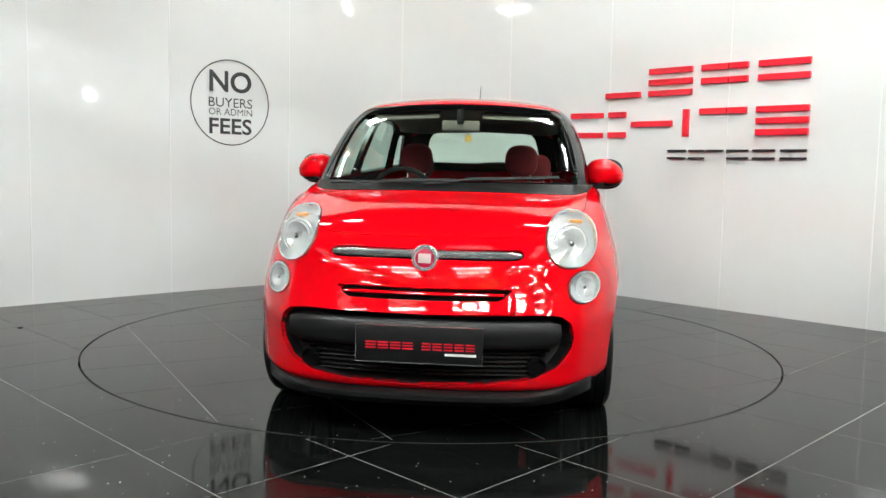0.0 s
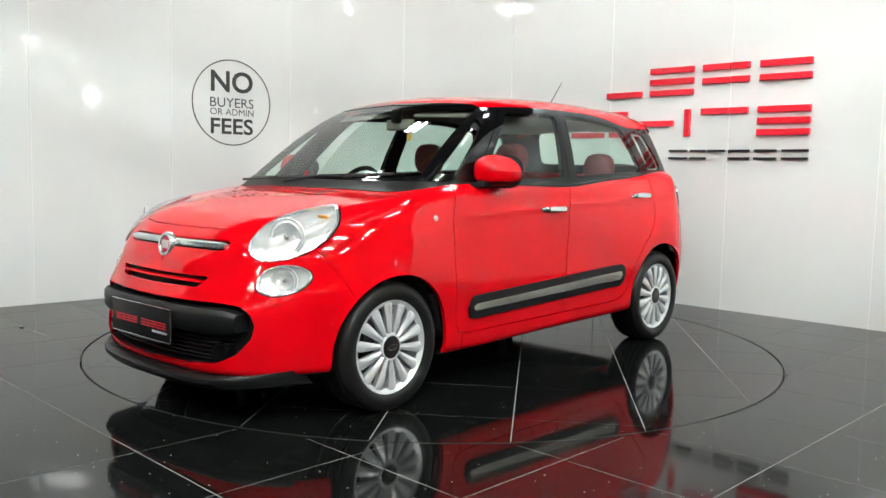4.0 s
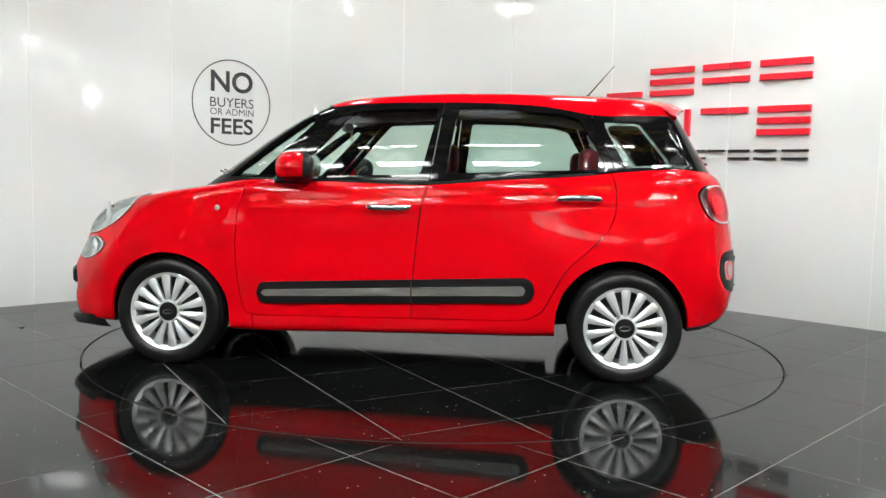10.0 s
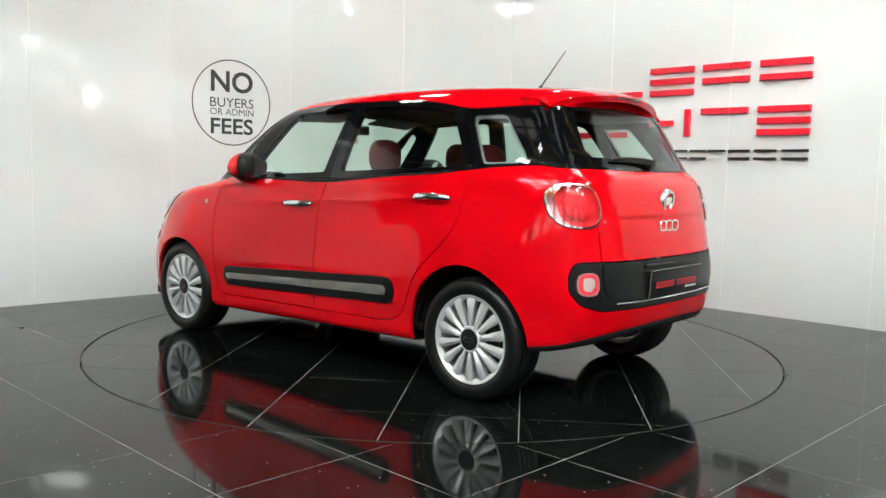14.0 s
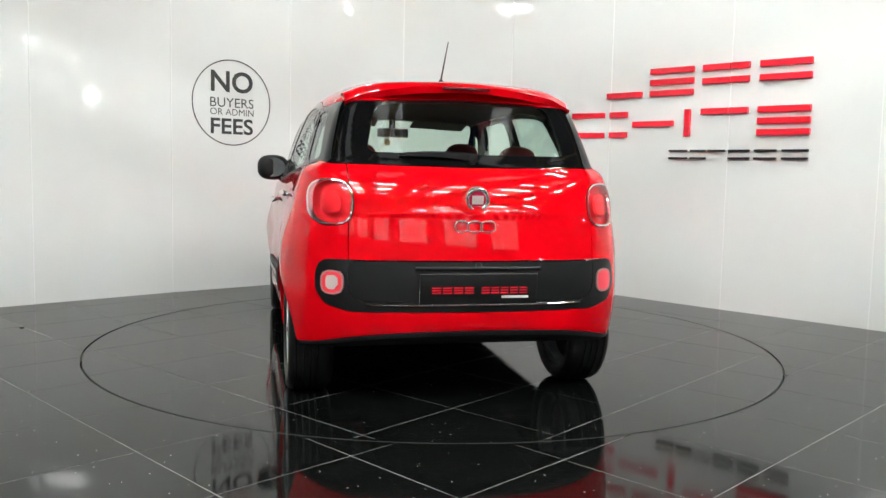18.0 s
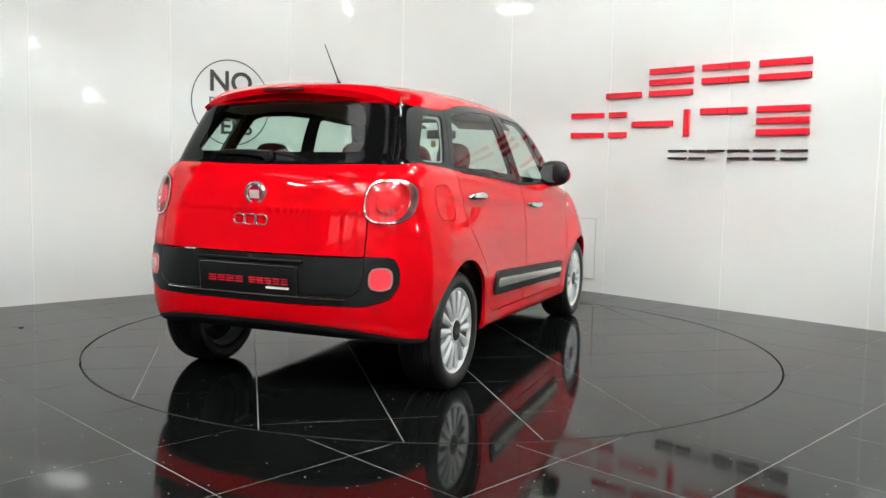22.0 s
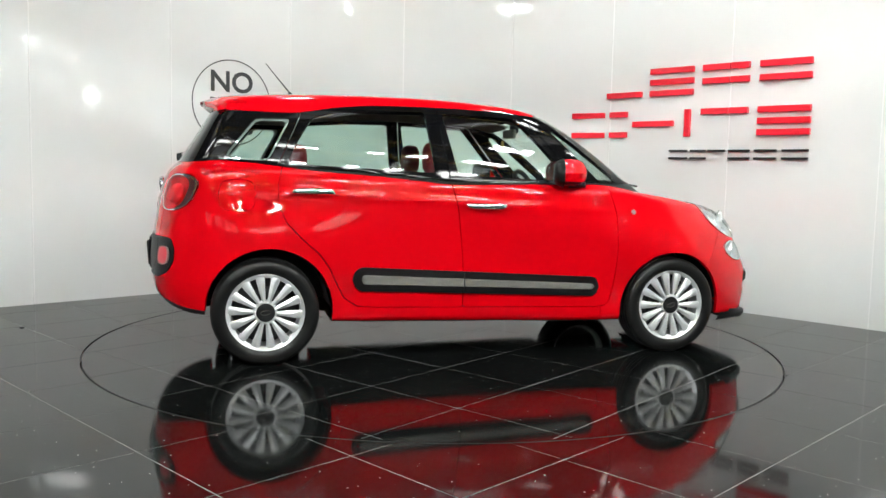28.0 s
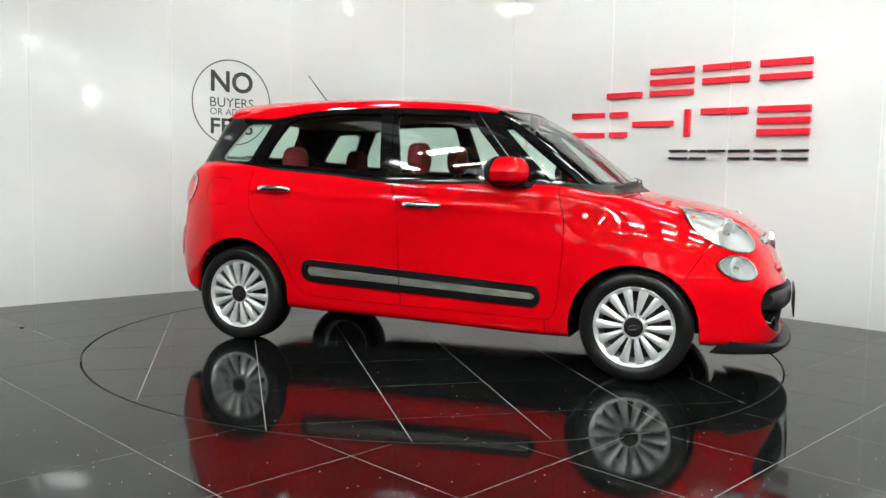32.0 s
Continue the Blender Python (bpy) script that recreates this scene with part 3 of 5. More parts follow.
def sheet(name, mat, p, t, depth=0.018, lift=0.0, inner=False, back_mat=None):
    """A pressed panel of the skin with turned-in edges; lift raises it; inner adds its back face."""
    p, t = compact(p, t)
    n = gradient(p)
    p = p + n * (lift if np.isscalar(lift) else lift[:, None])
    verts, faces, normals = [p], [t], [n]
    e = outline_edges(t)
    if depth and len(e):
        k = len(p)
        side = np.cross(p[e[:, 1]] - p[e[:, 0]], n[e[:, 0]])
        side /= np.maximum(np.linalg.norm(side, axis=1, keepdims=True), 1e-9)
        m = len(e)
        verts += [p[e[:, 0]], p[e[:, 1]], p[e[:, 1]] - n[e[:, 1]] * depth, p[e[:, 0]] - n[e[:, 0]] * depth]
        normals += [side] * 4
        r = np.arange(m)
        faces += [np.stack([k + m + r, k + r, k + 3 * m + r], 1), np.stack([k + m + r, k + 3 * m + r, k + 2 * m + r], 1)]
    if inner:
        k = sum(map(len, verts))
        verts.append(p - n * depth)
        normals.append(-n)
        faces.append(t[:, ::-1] + k)
    return mesh_of(name, np.concatenate(verts), np.concatenate(faces), mat, True, np.concatenate(normals))


def view(axis, poly, only, mirror=True):
    """A field from an outline drawn in side (x, z), front (y, z) or top (x, y) view, kept to where only(p) < 0."""
    f = inside_of(poly)

    def at(p):
        y = np.abs(p[:, 1]) if mirror else p[:, 1]
        u, v = {"side": (p[:, 0], p[:, 2]), "front": (y, p[:, 2]), "top": (p[:, 0], y)}[axis]
        return np.maximum(f(u, v), only(p))
    return at


flank = lambda p: 0.42 - np.abs(p[:, 1])
ahead = lambda p: 1.2 - p[:, 0]
behind = lambda p: p[:, 0] + 1.25
belt = spline((-1.95, 1.197), (-1.65, 1.188), (-1.22, 1.168), (-0.215, 1.12), (0.72, 1.085), (1.067, 1.068), (1.3, 1.06))


def sides(p, t):
    """Split a region into the car's left and right halves."""
    c = p[t][:, :, 1].mean(1)
    return ((1, t[c > 0]), (-1, t[c < 0]))


def pieces(t, p, least=0.0008):
    """Split triangles into connected pieces, leaving out slivers."""
    key = np.unique(np.round(p, 5), axis=0, return_inverse=True)[1].reshape(-1)[t]
    mark = np.arange(key.max() + 1)
    while True:
        low = mark[key].min(1)
        nxt = mark.copy()
        for j in range(3):
            np.minimum.at(nxt, key[:, j], low)
        nxt = nxt[nxt]
        if (nxt == mark).all():
            break
        mark = nxt
    own = mark[key[:, 0]]
    area = np.linalg.norm(np.cross(p[t[:, 1]] - p[t[:, 0]], p[t[:, 2]] - p[t[:, 0]]), axis=1) / 2
    return [t[own == k] for k in np.unique(own) if area[own == k].sum() > least]


class Skin:
    """The part of the skin that is not yet given to a panel."""

    def __init__(self, p, t, car):
        self.p, self.t, self.car = p, t, car

    def cut(self, field, gap=0.004):
        (rp, rt, rd), (self.p, self.t) = take(self.p, self.t, field, gap)
        return rp, rt, rd

    def panel(self, name, field, mat, gap=0.004, label="", depth=0.02, both=True, lift=0.0, inner=False):
        rp, rt, rd = self.cut(field, gap)
        groups = sides(rp, rt) if both else ((0, rt),)
        return [part(name, sheet(name, mat, rp, piece, depth, lift, inner), self.car, label) for _, st in groups if len(st) for piece in pieces(st, rp)]


def inset(p, t, d, width):
    """A region parted into its middle and the rim of a given width."""
    p, t, d = split(p, t, d, -width)
    m = d[t].mean(1)
    return (p, t[m < -width]), (p, t[m >= -width])


def lamp(car, name, region, bulge, label, bowl_mat, lens_mat, ring_mat, hub, rim_w=0.007):
    """A lamp set into the skin: bowl, rim, lens and inner optics, on either side."""
    rp, rt, rd = region
    for s, st in sides(rp, rt):
        q, tt, dd = compact(rp, st, rd)
        n = gradient(q)
        rise = bulge * np.sqrt(np.clip(-dd / 0.09, 0, 1))
        bowl = part(name, sheet(name, bowl_mat, q, tt, 0, -0.03 * np.clip(-dd / 0.03, 0, 1) + 0 * dd), car, label)
        part("lens", mesh_of("lens", q + n * (rise + 0.002)[:, None], tt, lens_mat, True, n), bowl, "clear domed cover")
        wide = dd + (0.02 * np.clip((np.abs(q[:, 1]) - 0.69) / 0.06, 0, 1) if name == "tail_light" else 0)
        ring = inset(q, tt, wide, rim_w)[1]
        part("rim", sheet("rim", ring_mat, *ring, 0.012, 0.007), bowl, "bright rim")
        hub(bowl, s, q, n, dd)


def build_car():
    car = thing("car", "shiny red five-door hatchback car on the turntable", "car")
    sk = Skin(*skin(), car)
    glasshouse = Skin(*sk.cut(lambda q: np.maximum(glasshouse_field(*q.T) - lower(*q.T), 1.0 - q[:, 2]), 0.003)[:2], car)

    # open wheel arches and underside
    for cx, cz, r in ((1.297, 0.302, 0.362), (-1.285, 0.326, 0.366)):
        sk.cut(lambda q: np.maximum(np.maximum(np.hypot(q[:, 0] - cx, (q[:, 2] - cz) * np.where(q[:, 2] < cz, 0.55, 1.0)) - r, flank(q)), q[:, 2] - 1.0), 0.0)
    low = sk.cut(lambda q: q[:, 2] - (belly(q[:, 0]) + 0.012), 0.0)
    part("underbody", sheet("underbody", DARK, low[0], low[1], 0), car, "dark underside")

    # lamps
    lit = {}
    lit["headlight"] = sk.cut(view("front", oval(0.632, 0.863, 0.118, 0.123, 40, 2.15), ahead))
    lit["fog_light"] = sk.cut(view("front", oval(0.688, 0.661, 0.074, 0.068, 32, 2.1), ahead))
    lit["tail_light"] = sk.cut(view("front", oval(0.672, 1.004, 0.1, 0.107, 40, 2.8), behind))

    # the face: lower grille, slim slot, recess of the chrome bar, black lip
    grille = [(0.0, 0.553), (0.3, 0.556), (0.5, 0.558), (0.585, 0.552), (0.632, 0.52), (0.648, 0.465), (0.635, 0.405), (0.58, 0.335), (0.48, 0.288), (0.3, 0.262), (0.0, 0.25), (-0.1, 0.25), (-0.1, 0.553)]
    mouth = sk.cut(view("front", grille, ahead), 0.0)
    slit = sk.cut(view("front", rounded([(-0.1, 0.606), (0.33, 0.612), (0.385, 0.662), (-0.1, 0.658)], 0.02), ahead), 0.0)
    brow = sk.cut(view("front", rounded([(-0.1, 0.774), (0.4, 0.776), (0.43, 0.795), (0.415, 0.822), (-0.1, 0.816)], 0.02), ahead), 0.0)
    sk.panel("bumper_skirt", lambda q: np.maximum(q[:, 2] - (0.228 + 0.05 * np.maximum(np.abs(q[:, 1]) - 0.45, 0)), 1.66 - q[:, 0]), BLACK_PLASTIC, 0.003, "matt black lower skirt", both=False)
    # tail: black band with the plate, red hatch, dark valance
    band = rounded([(-0.1, 0.502), (0.60, 0.505), (0.7, 0.535), (0.742, 0.6), (0.742, 0.68), (0.72, 0.735), (0.69, 0.742), (-0.1, 0.742)], 0.02)
    rear_fog = sk.cut(view("front", oval(0.667, 0.637, 0.05, 0.057, 28, 3.0), behind), 0.003)
    hatch_black = [(-0.1, 0.545), (0.53, 0.548), (0.575, 0.575), (0.597, 0.63), (0.597, 0.738), (-0.1, 0.738)]
    garnish = sk.cut(view("front", rounded(hatch_black, 0.02), behind), 0.004)
    sk.panel("bumper_insert", view("front", band, behind), BLACK_PLASTIC, 0.003, "matt black bumper insert", both=False, lift=0.004)
    sk.panel("rear_valance", lambda q: np.maximum(q[:, 2] - (belly(q[:, 0]) + 0.03), q[:, 0] + 1.62), VALANCE, 0.003, "dark grey lower valance", both=False)
    sk.panel("tailgate", view("front", [(-0.1, 0.738), (0.597, 0.738), (0.597, 0.9), (0.59, 1.05), (0.6, 1.3), (-0.1, 1.3)], behind), PAINT, 0.005, "red tailgate", both=False)

    # bonnet, doors, wings
    hood = [(1.898, -0.1), (1.898, 0.12), (1.886, 0.3), (1.852, 0.45), (1.78, 0.535), (1.69, 0.605), (1.58, 0.665), (1.45, 0.70), (1.25, 0.72), (1.06, 0.735), (0.9, 0.74), (0.9, -0.1)]
    sk.panel("bonnet", view("top", hood, lambda q: 0.8 - q[:, 2]), PAINT, 0.004, "red bonnet", both=False)
    front_door = [(0.845, 1.3), (0.85, 1.05), (0.892, 0.905), (0.898, 0.713), (0.876, 0.463), (0.856, 0.36), (0.83, 0.325), (0.77, 0.315), (-0.116, 0.326), (-0.129, 0.634), (-0.158, 0.934), (-0.205, 1.113), (-0.23, 1.3)]
    rear_door = [(-0.23, 1.3), (-0.205, 1.113), (-0.158, 0.934), (-0.129, 0.634), (-0.116, 0.326), (-0.64, 0.333), (-0.774, 0.345), (-0.853, 0.395), (-0.898, 0.485), (-0.943, 0.582), (-1.004, 0.663), (-1.098, 0.745), (-1.19, 0.842), (-1.232, 0.938), (-1.236, 1.065), (-1.209, 1.165), (-1.2, 1.3)]
    doors_f = sk.panel("front_door", view("side", front_door, flank), PAINT, 0.005, "red front door")
    doors_r = sk.panel("rear_door", view("side", rear_door, flank), PAINT, 0.005, "red rear door")
    flap = rounded([(-1.365, 0.905), (-1.57, 0.905), (-1.57, 1.085), (-1.365, 1.085)], 0.07)
    sk.panel("fuel_flap", lambda q: np.maximum(view("side", flap, flank)(q), q[:, 1]), PAINT, 0.003, "red fuel flap", both=False)
    sk.panel("front_bumper", lambda q: np.maximum(np.maximum((1.70 - 0.62 * np.maximum(0.81 - q[:, 2], 0)) - q[:, 0], q[:, 2] - 0.9), 1.3 - q[:, 0]), PAINT, 0.003, "red front bumper", both=False)
    sk.panel("rear_bumper", lambda q: np.maximum(q[:, 0] + 1.6 + 0.35 * np.maximum(q[:, 2] - 0.55, 0), q[:, 2] - 0.895), PAINT, 0.0, "red rear bumper", both=False)
    sk.panel("front_wing", lambda q: 0.8 - q[:, 0], PAINT, 0.004, "red front wing")
    sk.panel("sill", lambda q: q[:, 2] - 0.345, PAINT, 0.0, "red sill")
    sk.panel("rear_quarter", lambda q: q[:, 0] - 0.9, PAINT, 0.0, "red rear quarter panel")

    # glasshouse: panes first, then the roof, then the black frames
    g = glasshouse
    panes = (
        ("windscreen", lambda q: np.maximum(inside_of(rounded([(-0.1, 1.10), (0.70, 1.11), (0.618, 1.48), (0.58, 1.53), (-0.1, 1.553)], 0.04))(np.abs(q[:, 1]), q[:, 2]), 0.3 - q[:, 0]), SCREEN, False, "clear raked windscreen"),
        ("rear_window", lambda q: np.maximum(inside_of(rounded([(-0.1, 1.235), (0.5, 1.24), (0.45, 1.45), (0.40, 1.5), (-0.1, 1.515)], 0.04))(np.abs(q[:, 1]), q[:, 2]), q[:, 0] + 1.5), GLAZING, False, "tinted rear window"),
        ("front_quarter_window", view("side", rounded([(0.945, 1.108), (0.80, 1.108), (0.475, 1.43), (0.50, 1.452)], 0.015), flank), GLAZING, True, "small tinted quarter window"),
        ("front_door_window", view("side", rounded([(0.60, 1.108), (-0.150, 1.138), (-0.235, 1.515), (0.245, 1.497)], 0.02), flank), GLAZING, True, "tinted front door window"),
        ("rear_door_window", view("side", rounded([(-0.29, 1.145), (-1.175, 1.185), (-1.13, 1.30), (-1.03, 1.462), (-0.93, 1.49), (-0.66, 1.513), (-0.345, 1.517)], 0.02), flank), PRIVACY, True, "tinted rear door window"),
        ("rear_quarter_window", view("side", rounded([(-1.155, 1.452), (-1.36, 1.452), (-1.54, 1.228), (-1.50, 1.203), (-1.29, 1.196)], 0.025), flank), PRIVACY, True, "small tinted rear quarter window"),
    )
    for name, field, mat, both, label in panes:
        rp, rt, rd = g.cut(field, 0.0)
        for _, st in (sides(rp, rt) if both else ((0, rt),)):
            pane = part(name, sheet(name, mat, rp, st, 0, -0.003), car, label)
            pane.visible_shadow = False
            if name == "rear_quarter_window":
                part("window_lining", sheet("window_lining", LINING, *inset(rp, st, rd, 0.013)[1], 0, -0.015), pane, "pale grey inner lining")
    eaves = spline((-1.8, 1.49), (-1.357, 1.49), (-1.09, 1.492), (-0.957, 1.516), (-0.66, 1.547), (-0.333, 1.552), (0.1, 1.542), (0.313, 1.527), (0.46, 1.512))
    rp, rt, rd = g.cut(lambda q: np.maximum(eaves(q[:, 0]) - q[:, 2], q[:, 0] - 0.452 + 0.16 * q[:, 1] ** 2), 0.003)
    part("roof", sheet("roof", PAINT, rp, rt, 0.012), car, "red roof")
    part("headliner", sheet("headliner", HEADLINER, rp, rt, 0, -0.035), car, "pale grey headliner")
    g.panel("cowl", lambda q: np.maximum(q[:, 2] - 1.1, 0.7 - q[:, 0]), BLACK_PLASTIC, 0.0, "black plastic cowl", both=False)
    g.panel("rear_window_frame", lambda q: q[:, 0] + 1.62 - 0.5 * (q[:, 2] - 1.19), GLOSS_BLACK, 0.0, "gloss black window surround", both=False, depth=0.02, inner=True)
    g.panel("rear_pillar", lambda q: q[:, 0] + 1.10 + 0.5 * np.maximum(1.47 - q[:, 2], 0) * 0.9, GLOSS_BLACK, 0.005, "gloss black rear pillar", depth=0.03, inner=True)
    g.panel("rear_door_frame", lambda q: q[:, 0] + 0.205 - 0.14 * (q[:, 2] - 1.12) * -1, GLOSS_BLACK, 0.005, "gloss black window frame", depth=0.03, inner=True)
    g.panel("front_door_frame", lambda q: q[:, 0] - (0.66 - 0.88 * (q[:, 2] - 1.1)), GLOSS_BLACK, 0.005, "gloss black window frame", depth=0.03, inner=True)
    g.panel("windscreen_pillar", lambda q: q[:, 0] * 0 - 1, GLOSS_BLACK, 0.0, "gloss black windscreen pillar", both=False, depth=0.025, inner=True)
    return car, lit, mouth, slit, brow, garnish, rear_fog


CAR, LIT, MOUTH, SLIT, BROW, GARNISH, REAR_FOG = build_car()
# ---- the car's lamps, face and tail ----
def round_optic(bowl, s, x, y, z, r, turn, mat_ring=None):
    """A round reflector cup with a bulb cap, facing outward from the nose."""
    m = pose(x, s * y, z, 0, 0, s * turn)
    a = part("reflector_cup", lathe("reflector_cup", REFLECTOR, [(r * 0.15, -0.025), (r * 0.55, -0.018), (r * 0.92, 0.004), (r, 0.012), (r * 1.06, 0.01), (r * 1.06, -0.01)], 32, "x"), bowl, "round chrome reflector")
    a.matrix_basis = m
    for k, o in ((1.26, 0.014),):
        c = part("reflector_ring", lathe("reflector_ring", REFLECTOR, [(r * k - 0.005, o - 0.006), (r * k - 0.002, o), (r * k + 0.002, o), (r * k + 0.004, o - 0.012)], 36, "x"), bowl)
        c.matrix_basis = m @ pose(-0.012 if k > 1.5 else -0.004, 0, 0)
        if r < 0.05:
            break
    b = part("bulb_cap", lathe("bulb_cap", BRIGHT_TRIM, [(0.0005, 0.02), (r * 0.2, 0.016), (r * 0.26, 0.0), (r * 0.26, -0.02)], 20, "x"), bowl)
    b.matrix_basis = m


def headlight_hub(bowl, s, q, n, dd):
    x = float(front_x(0.632, 0.85)[0])
    round_optic(bowl, s, x - 0.028, 0.625, 0.845, 0.066, 24)
    i = int(np.argmin(np.hypot(np.abs(q[:, 1]) - 0.655, q[:, 2] - 0.955)))
    c = Vector(q[i]) - Vector(n[i]) * 0.022
    a = part("indicator_bulb", box("indicator_bulb", AMBER, (-0.01, -0.03, -0.008), (0.01, 0.03, 0.008), 0.005), bowl, "amber indicator")
    a.matrix_basis = Matrix.Translation(c)


def fog_hub(bowl, s, q, n, dd):
    x = float(front_x(0.688, 0.66)[0])
    round_optic(bowl, s, x - 0.026, 0.685, 0.66, 0.045, 32)


def tail_hub(bowl, s, q, n, dd):
    for name, k, a, b, mat, lab in (("inner_lamp", 0.001, 0.05, 0.056, TAIL_RED, "bright red inner lamp"),):
        pts = oval(0.668, 1.0, a, b, 28, 2.6)
        ring = []
        for shrink, off in ((1.0, -0.012), (0.8, 0.002), (0.3, 0.006)):
            yy = np.array([0.668 + (u - 0.668) * shrink for u, v in pts])
            zz = np.array([1.0 + (v - 1.0) * shrink for u, v in pts])
            xx = rear_x(yy, zz)
            ring.append([(x - off, s * y, z) for x, y, z in zip(xx, yy, zz)])
        part(name, loft(name, mat, ring), bowl, lab)


lamp(CAR, "headlight", LIT["headlight"], 0.016, "large round clear headlight", REFLECTOR, LENS, BRIGHT_TRIM, headlight_hub)
lamp(CAR, "fog_light", LIT["fog_light"], 0.010, "small round clear lamp", REFLECTOR, LENS, BRIGHT_TRIM, fog_hub)
lamp(CAR, "tail_light", LIT["tail_light"], 0.018, "rounded red tail light with chrome rim", TAIL_RED, RED_LENS, CHROME, tail_hub, 0.009)
LAMP_RIM = material("pale_red_rim", (0.6, 0.22, 0.22), 0.25, coat=0.6)
for s, st in sides(REAR_FOG[0], REAR_FOG[1]):
    q, tt, dd = compact(REAR_FOG[0], st, REAR_FOG[2])
    fog = part("rear_fog_light", sheet("rear_fog_light", PINK, q, tt, 0.02, 0.006), CAR, "pale rimmed rear bumper lamp")
    mid, edge = inset(q, tt, dd, 0.009)
    part("rim", sheet("rim", LAMP_RIM, *edge, 0.006, 0.009), fog)
    part("lens", sheet("lens", TAIL_RED, *mid, 0.004, 0.008), fog, "red lamp lens")
    if s > 0:
        part("reversing_lens", sheet("reversing_lens", PINK, *inset(q, tt, dd, 0.024)[0], 0.004, 0.011), fog, "pale reversing lens")

# lower grille: dark recess, crossbar, mesh slats, two small lamps
part("grille_recess", sheet("grille_recess", DARK, MOUTH[0], MOUTH[1], 0, -0.07), CAR, "dark grille opening")
q, tt = compact(*MOUTH[:2])
e = outline_edges(tt)
n = gradient(q)
edge_v = np.concatenate([q[e[:, 0]], q[e[:, 1]], q[e[:, 1]] - n[e[:, 1]] * 0.07, q[e[:, 0]] - n[e[:, 0]] * 0.07])
k = len(e)
part("grille_surround", mesh_of("grille_surround", edge_v, [(i, k + i, 2 * k + i, 3 * k + i) for i in range(k)], BLACK_PLASTIC), CAR, "black grille surround")


def face_bar(name, mat, half, z0, z1, out0, out1, bevel=0.012, steps=25, drop=0.0, ends=0.85):
    """A bar that follows the curve of the nose between heights z0 and z1."""
    rings = []
    for i in range(steps):
        y = -half + 2 * half * i / (steps - 1)
        k = (abs(y) / half)
        tz = 1 - (1 - ends) * max(0, (k - 0.86) / 0.14) ** 2
        zc, hz = (z0 + z1) / 2 - drop * k * k, (z1 - z0) / 2 * tz
        xs = front_x(y, zc)[0]
        prof = [(out0, -1), (out1 - bevel, -1), (out1, -0.7), (out1 + 0.002, 0), (out1, 0.7), (out1 - bevel, 1), (out0, 1)]
        rings.append([(xs + o, y, zc + s * hz) for o, s in prof])
    return loft(name, mat, rings)


part("grille_crossbar", face_bar("grille_crossbar", BLACK_PLASTIC, 0.588, 0.418, 0.53, -0.06, 0.010, 0.015, ends=0.7), CAR, "matt black crossbar")
for z in (0.297, 0.315, 0.335, 0.355, 0.375, 0.395):
    part("grille_slat", face_bar("grille_slat", BLACK_PLASTIC, 0.43 + (z - 0.275) * 0.95, z - 0.004, z + 0.004, -0.06, -0.035, 0.003, 15), CAR)
for s in (-1, 1):
    a = part("grille_lamp", lathe("grille_lamp", GLOSS_BLACK, [(0.0005, 0.0), (0.02, 0.004), (0.03, 0.0), (0.034, 0.014), (0.042, 0.012), (0.05, -0.03)], 28, "x"), CAR, "small dark round lamp")
    a.matrix_basis = pose(float(front_x(0.5, 0.335)[0]) - 0.028, s * 0.49, 0.335, 0, 0, s * 18)
rings = []
for y in np.linspace(-0.735, 0.735, 57):
    k = max(abs(y) - 0.42, 0)
    zt = 0.226 + 0.22 * k * k + 0.05 * k
    x0 = float(front_x(y, zt + 0.03)[0])
    out = 0.042 * (1 - (abs(y) / 0.735) ** 4) + 0.004
    rings.append([(x0 - 0.05, y, zt), (x0 + out * 0.6, y, zt), (x0 + out, y, zt - 0.012), (x0 + out, y, zt - 0.03), (x0 + out * 0.3, y, zt - 0.058), (x0 - 0.12, y, zt - 0.075)])
part("front_lip", loft("front_lip", BLACK_PLASTIC, rings), CAR, "matt black front lip")
part("air_slot", sheet("air_slot", DARK, SLIT[0], SLIT[1], 0, -0.035), CAR, "dark narrow air slot")
part("slot_blade", face_bar("slot_blade", PAINT, 0.345, 0.629, 0.641, -0.03, 0.001, 0.004, drop=0.0), CAR, "thin red blade")
part("brow_recess", sheet("brow_recess", GLOSS_BLACK, BROW[0], BROW[1], 0, -0.012), CAR, "black recess behind the chrome bar")
part("chrome_bar", face_bar("chrome_bar", BRIGHT_TRIM, 0.415, 0.780, 0.813, -0.012, 0.012, 0.008, 41, ends=0.6), CAR, "chrome bar across the nose")


BADGE = material("badge_red", (0.42, 0.01, 0.05), 0.2, coat=1.0)


def emblem(x, z, facing, r=0.061):
    m = pose(x, 0, z, 0, -8 * facing, 0 if facing > 0 else 180)
    a = part("emblem", lathe("emblem", BRIGHT_TRIM, [(r * 0.66, 0.010), (r * 0.74, 0.016), (r * 0.9, 0.016), (r, 0.008), (r * 1.02, -0.01)], 40, "x"), CAR, "round chrome badge ring")
    a.matrix_basis = m
    part("emblem_disc", lathe("emblem_disc", BADGE, [(0.0005, 0.012), (r * 0.66, 0.010)], 32, "x"), a, "dark red disc")
    part("emblem_plate", box("emblem_plate", PINK, (0.010, -r * 0.46, -r * 0.34), (0.0145, r * 0.46, r * 0.34), 0.002), a, "silver plate on the disc")


emblem(float(front_x(0, 0.78)[0]) + 0.012, 0.78, 1, 0.06)
emblem(float(rear_x(0, 1.026)[0]) - 0.004, 1.026, -1, 0.061)
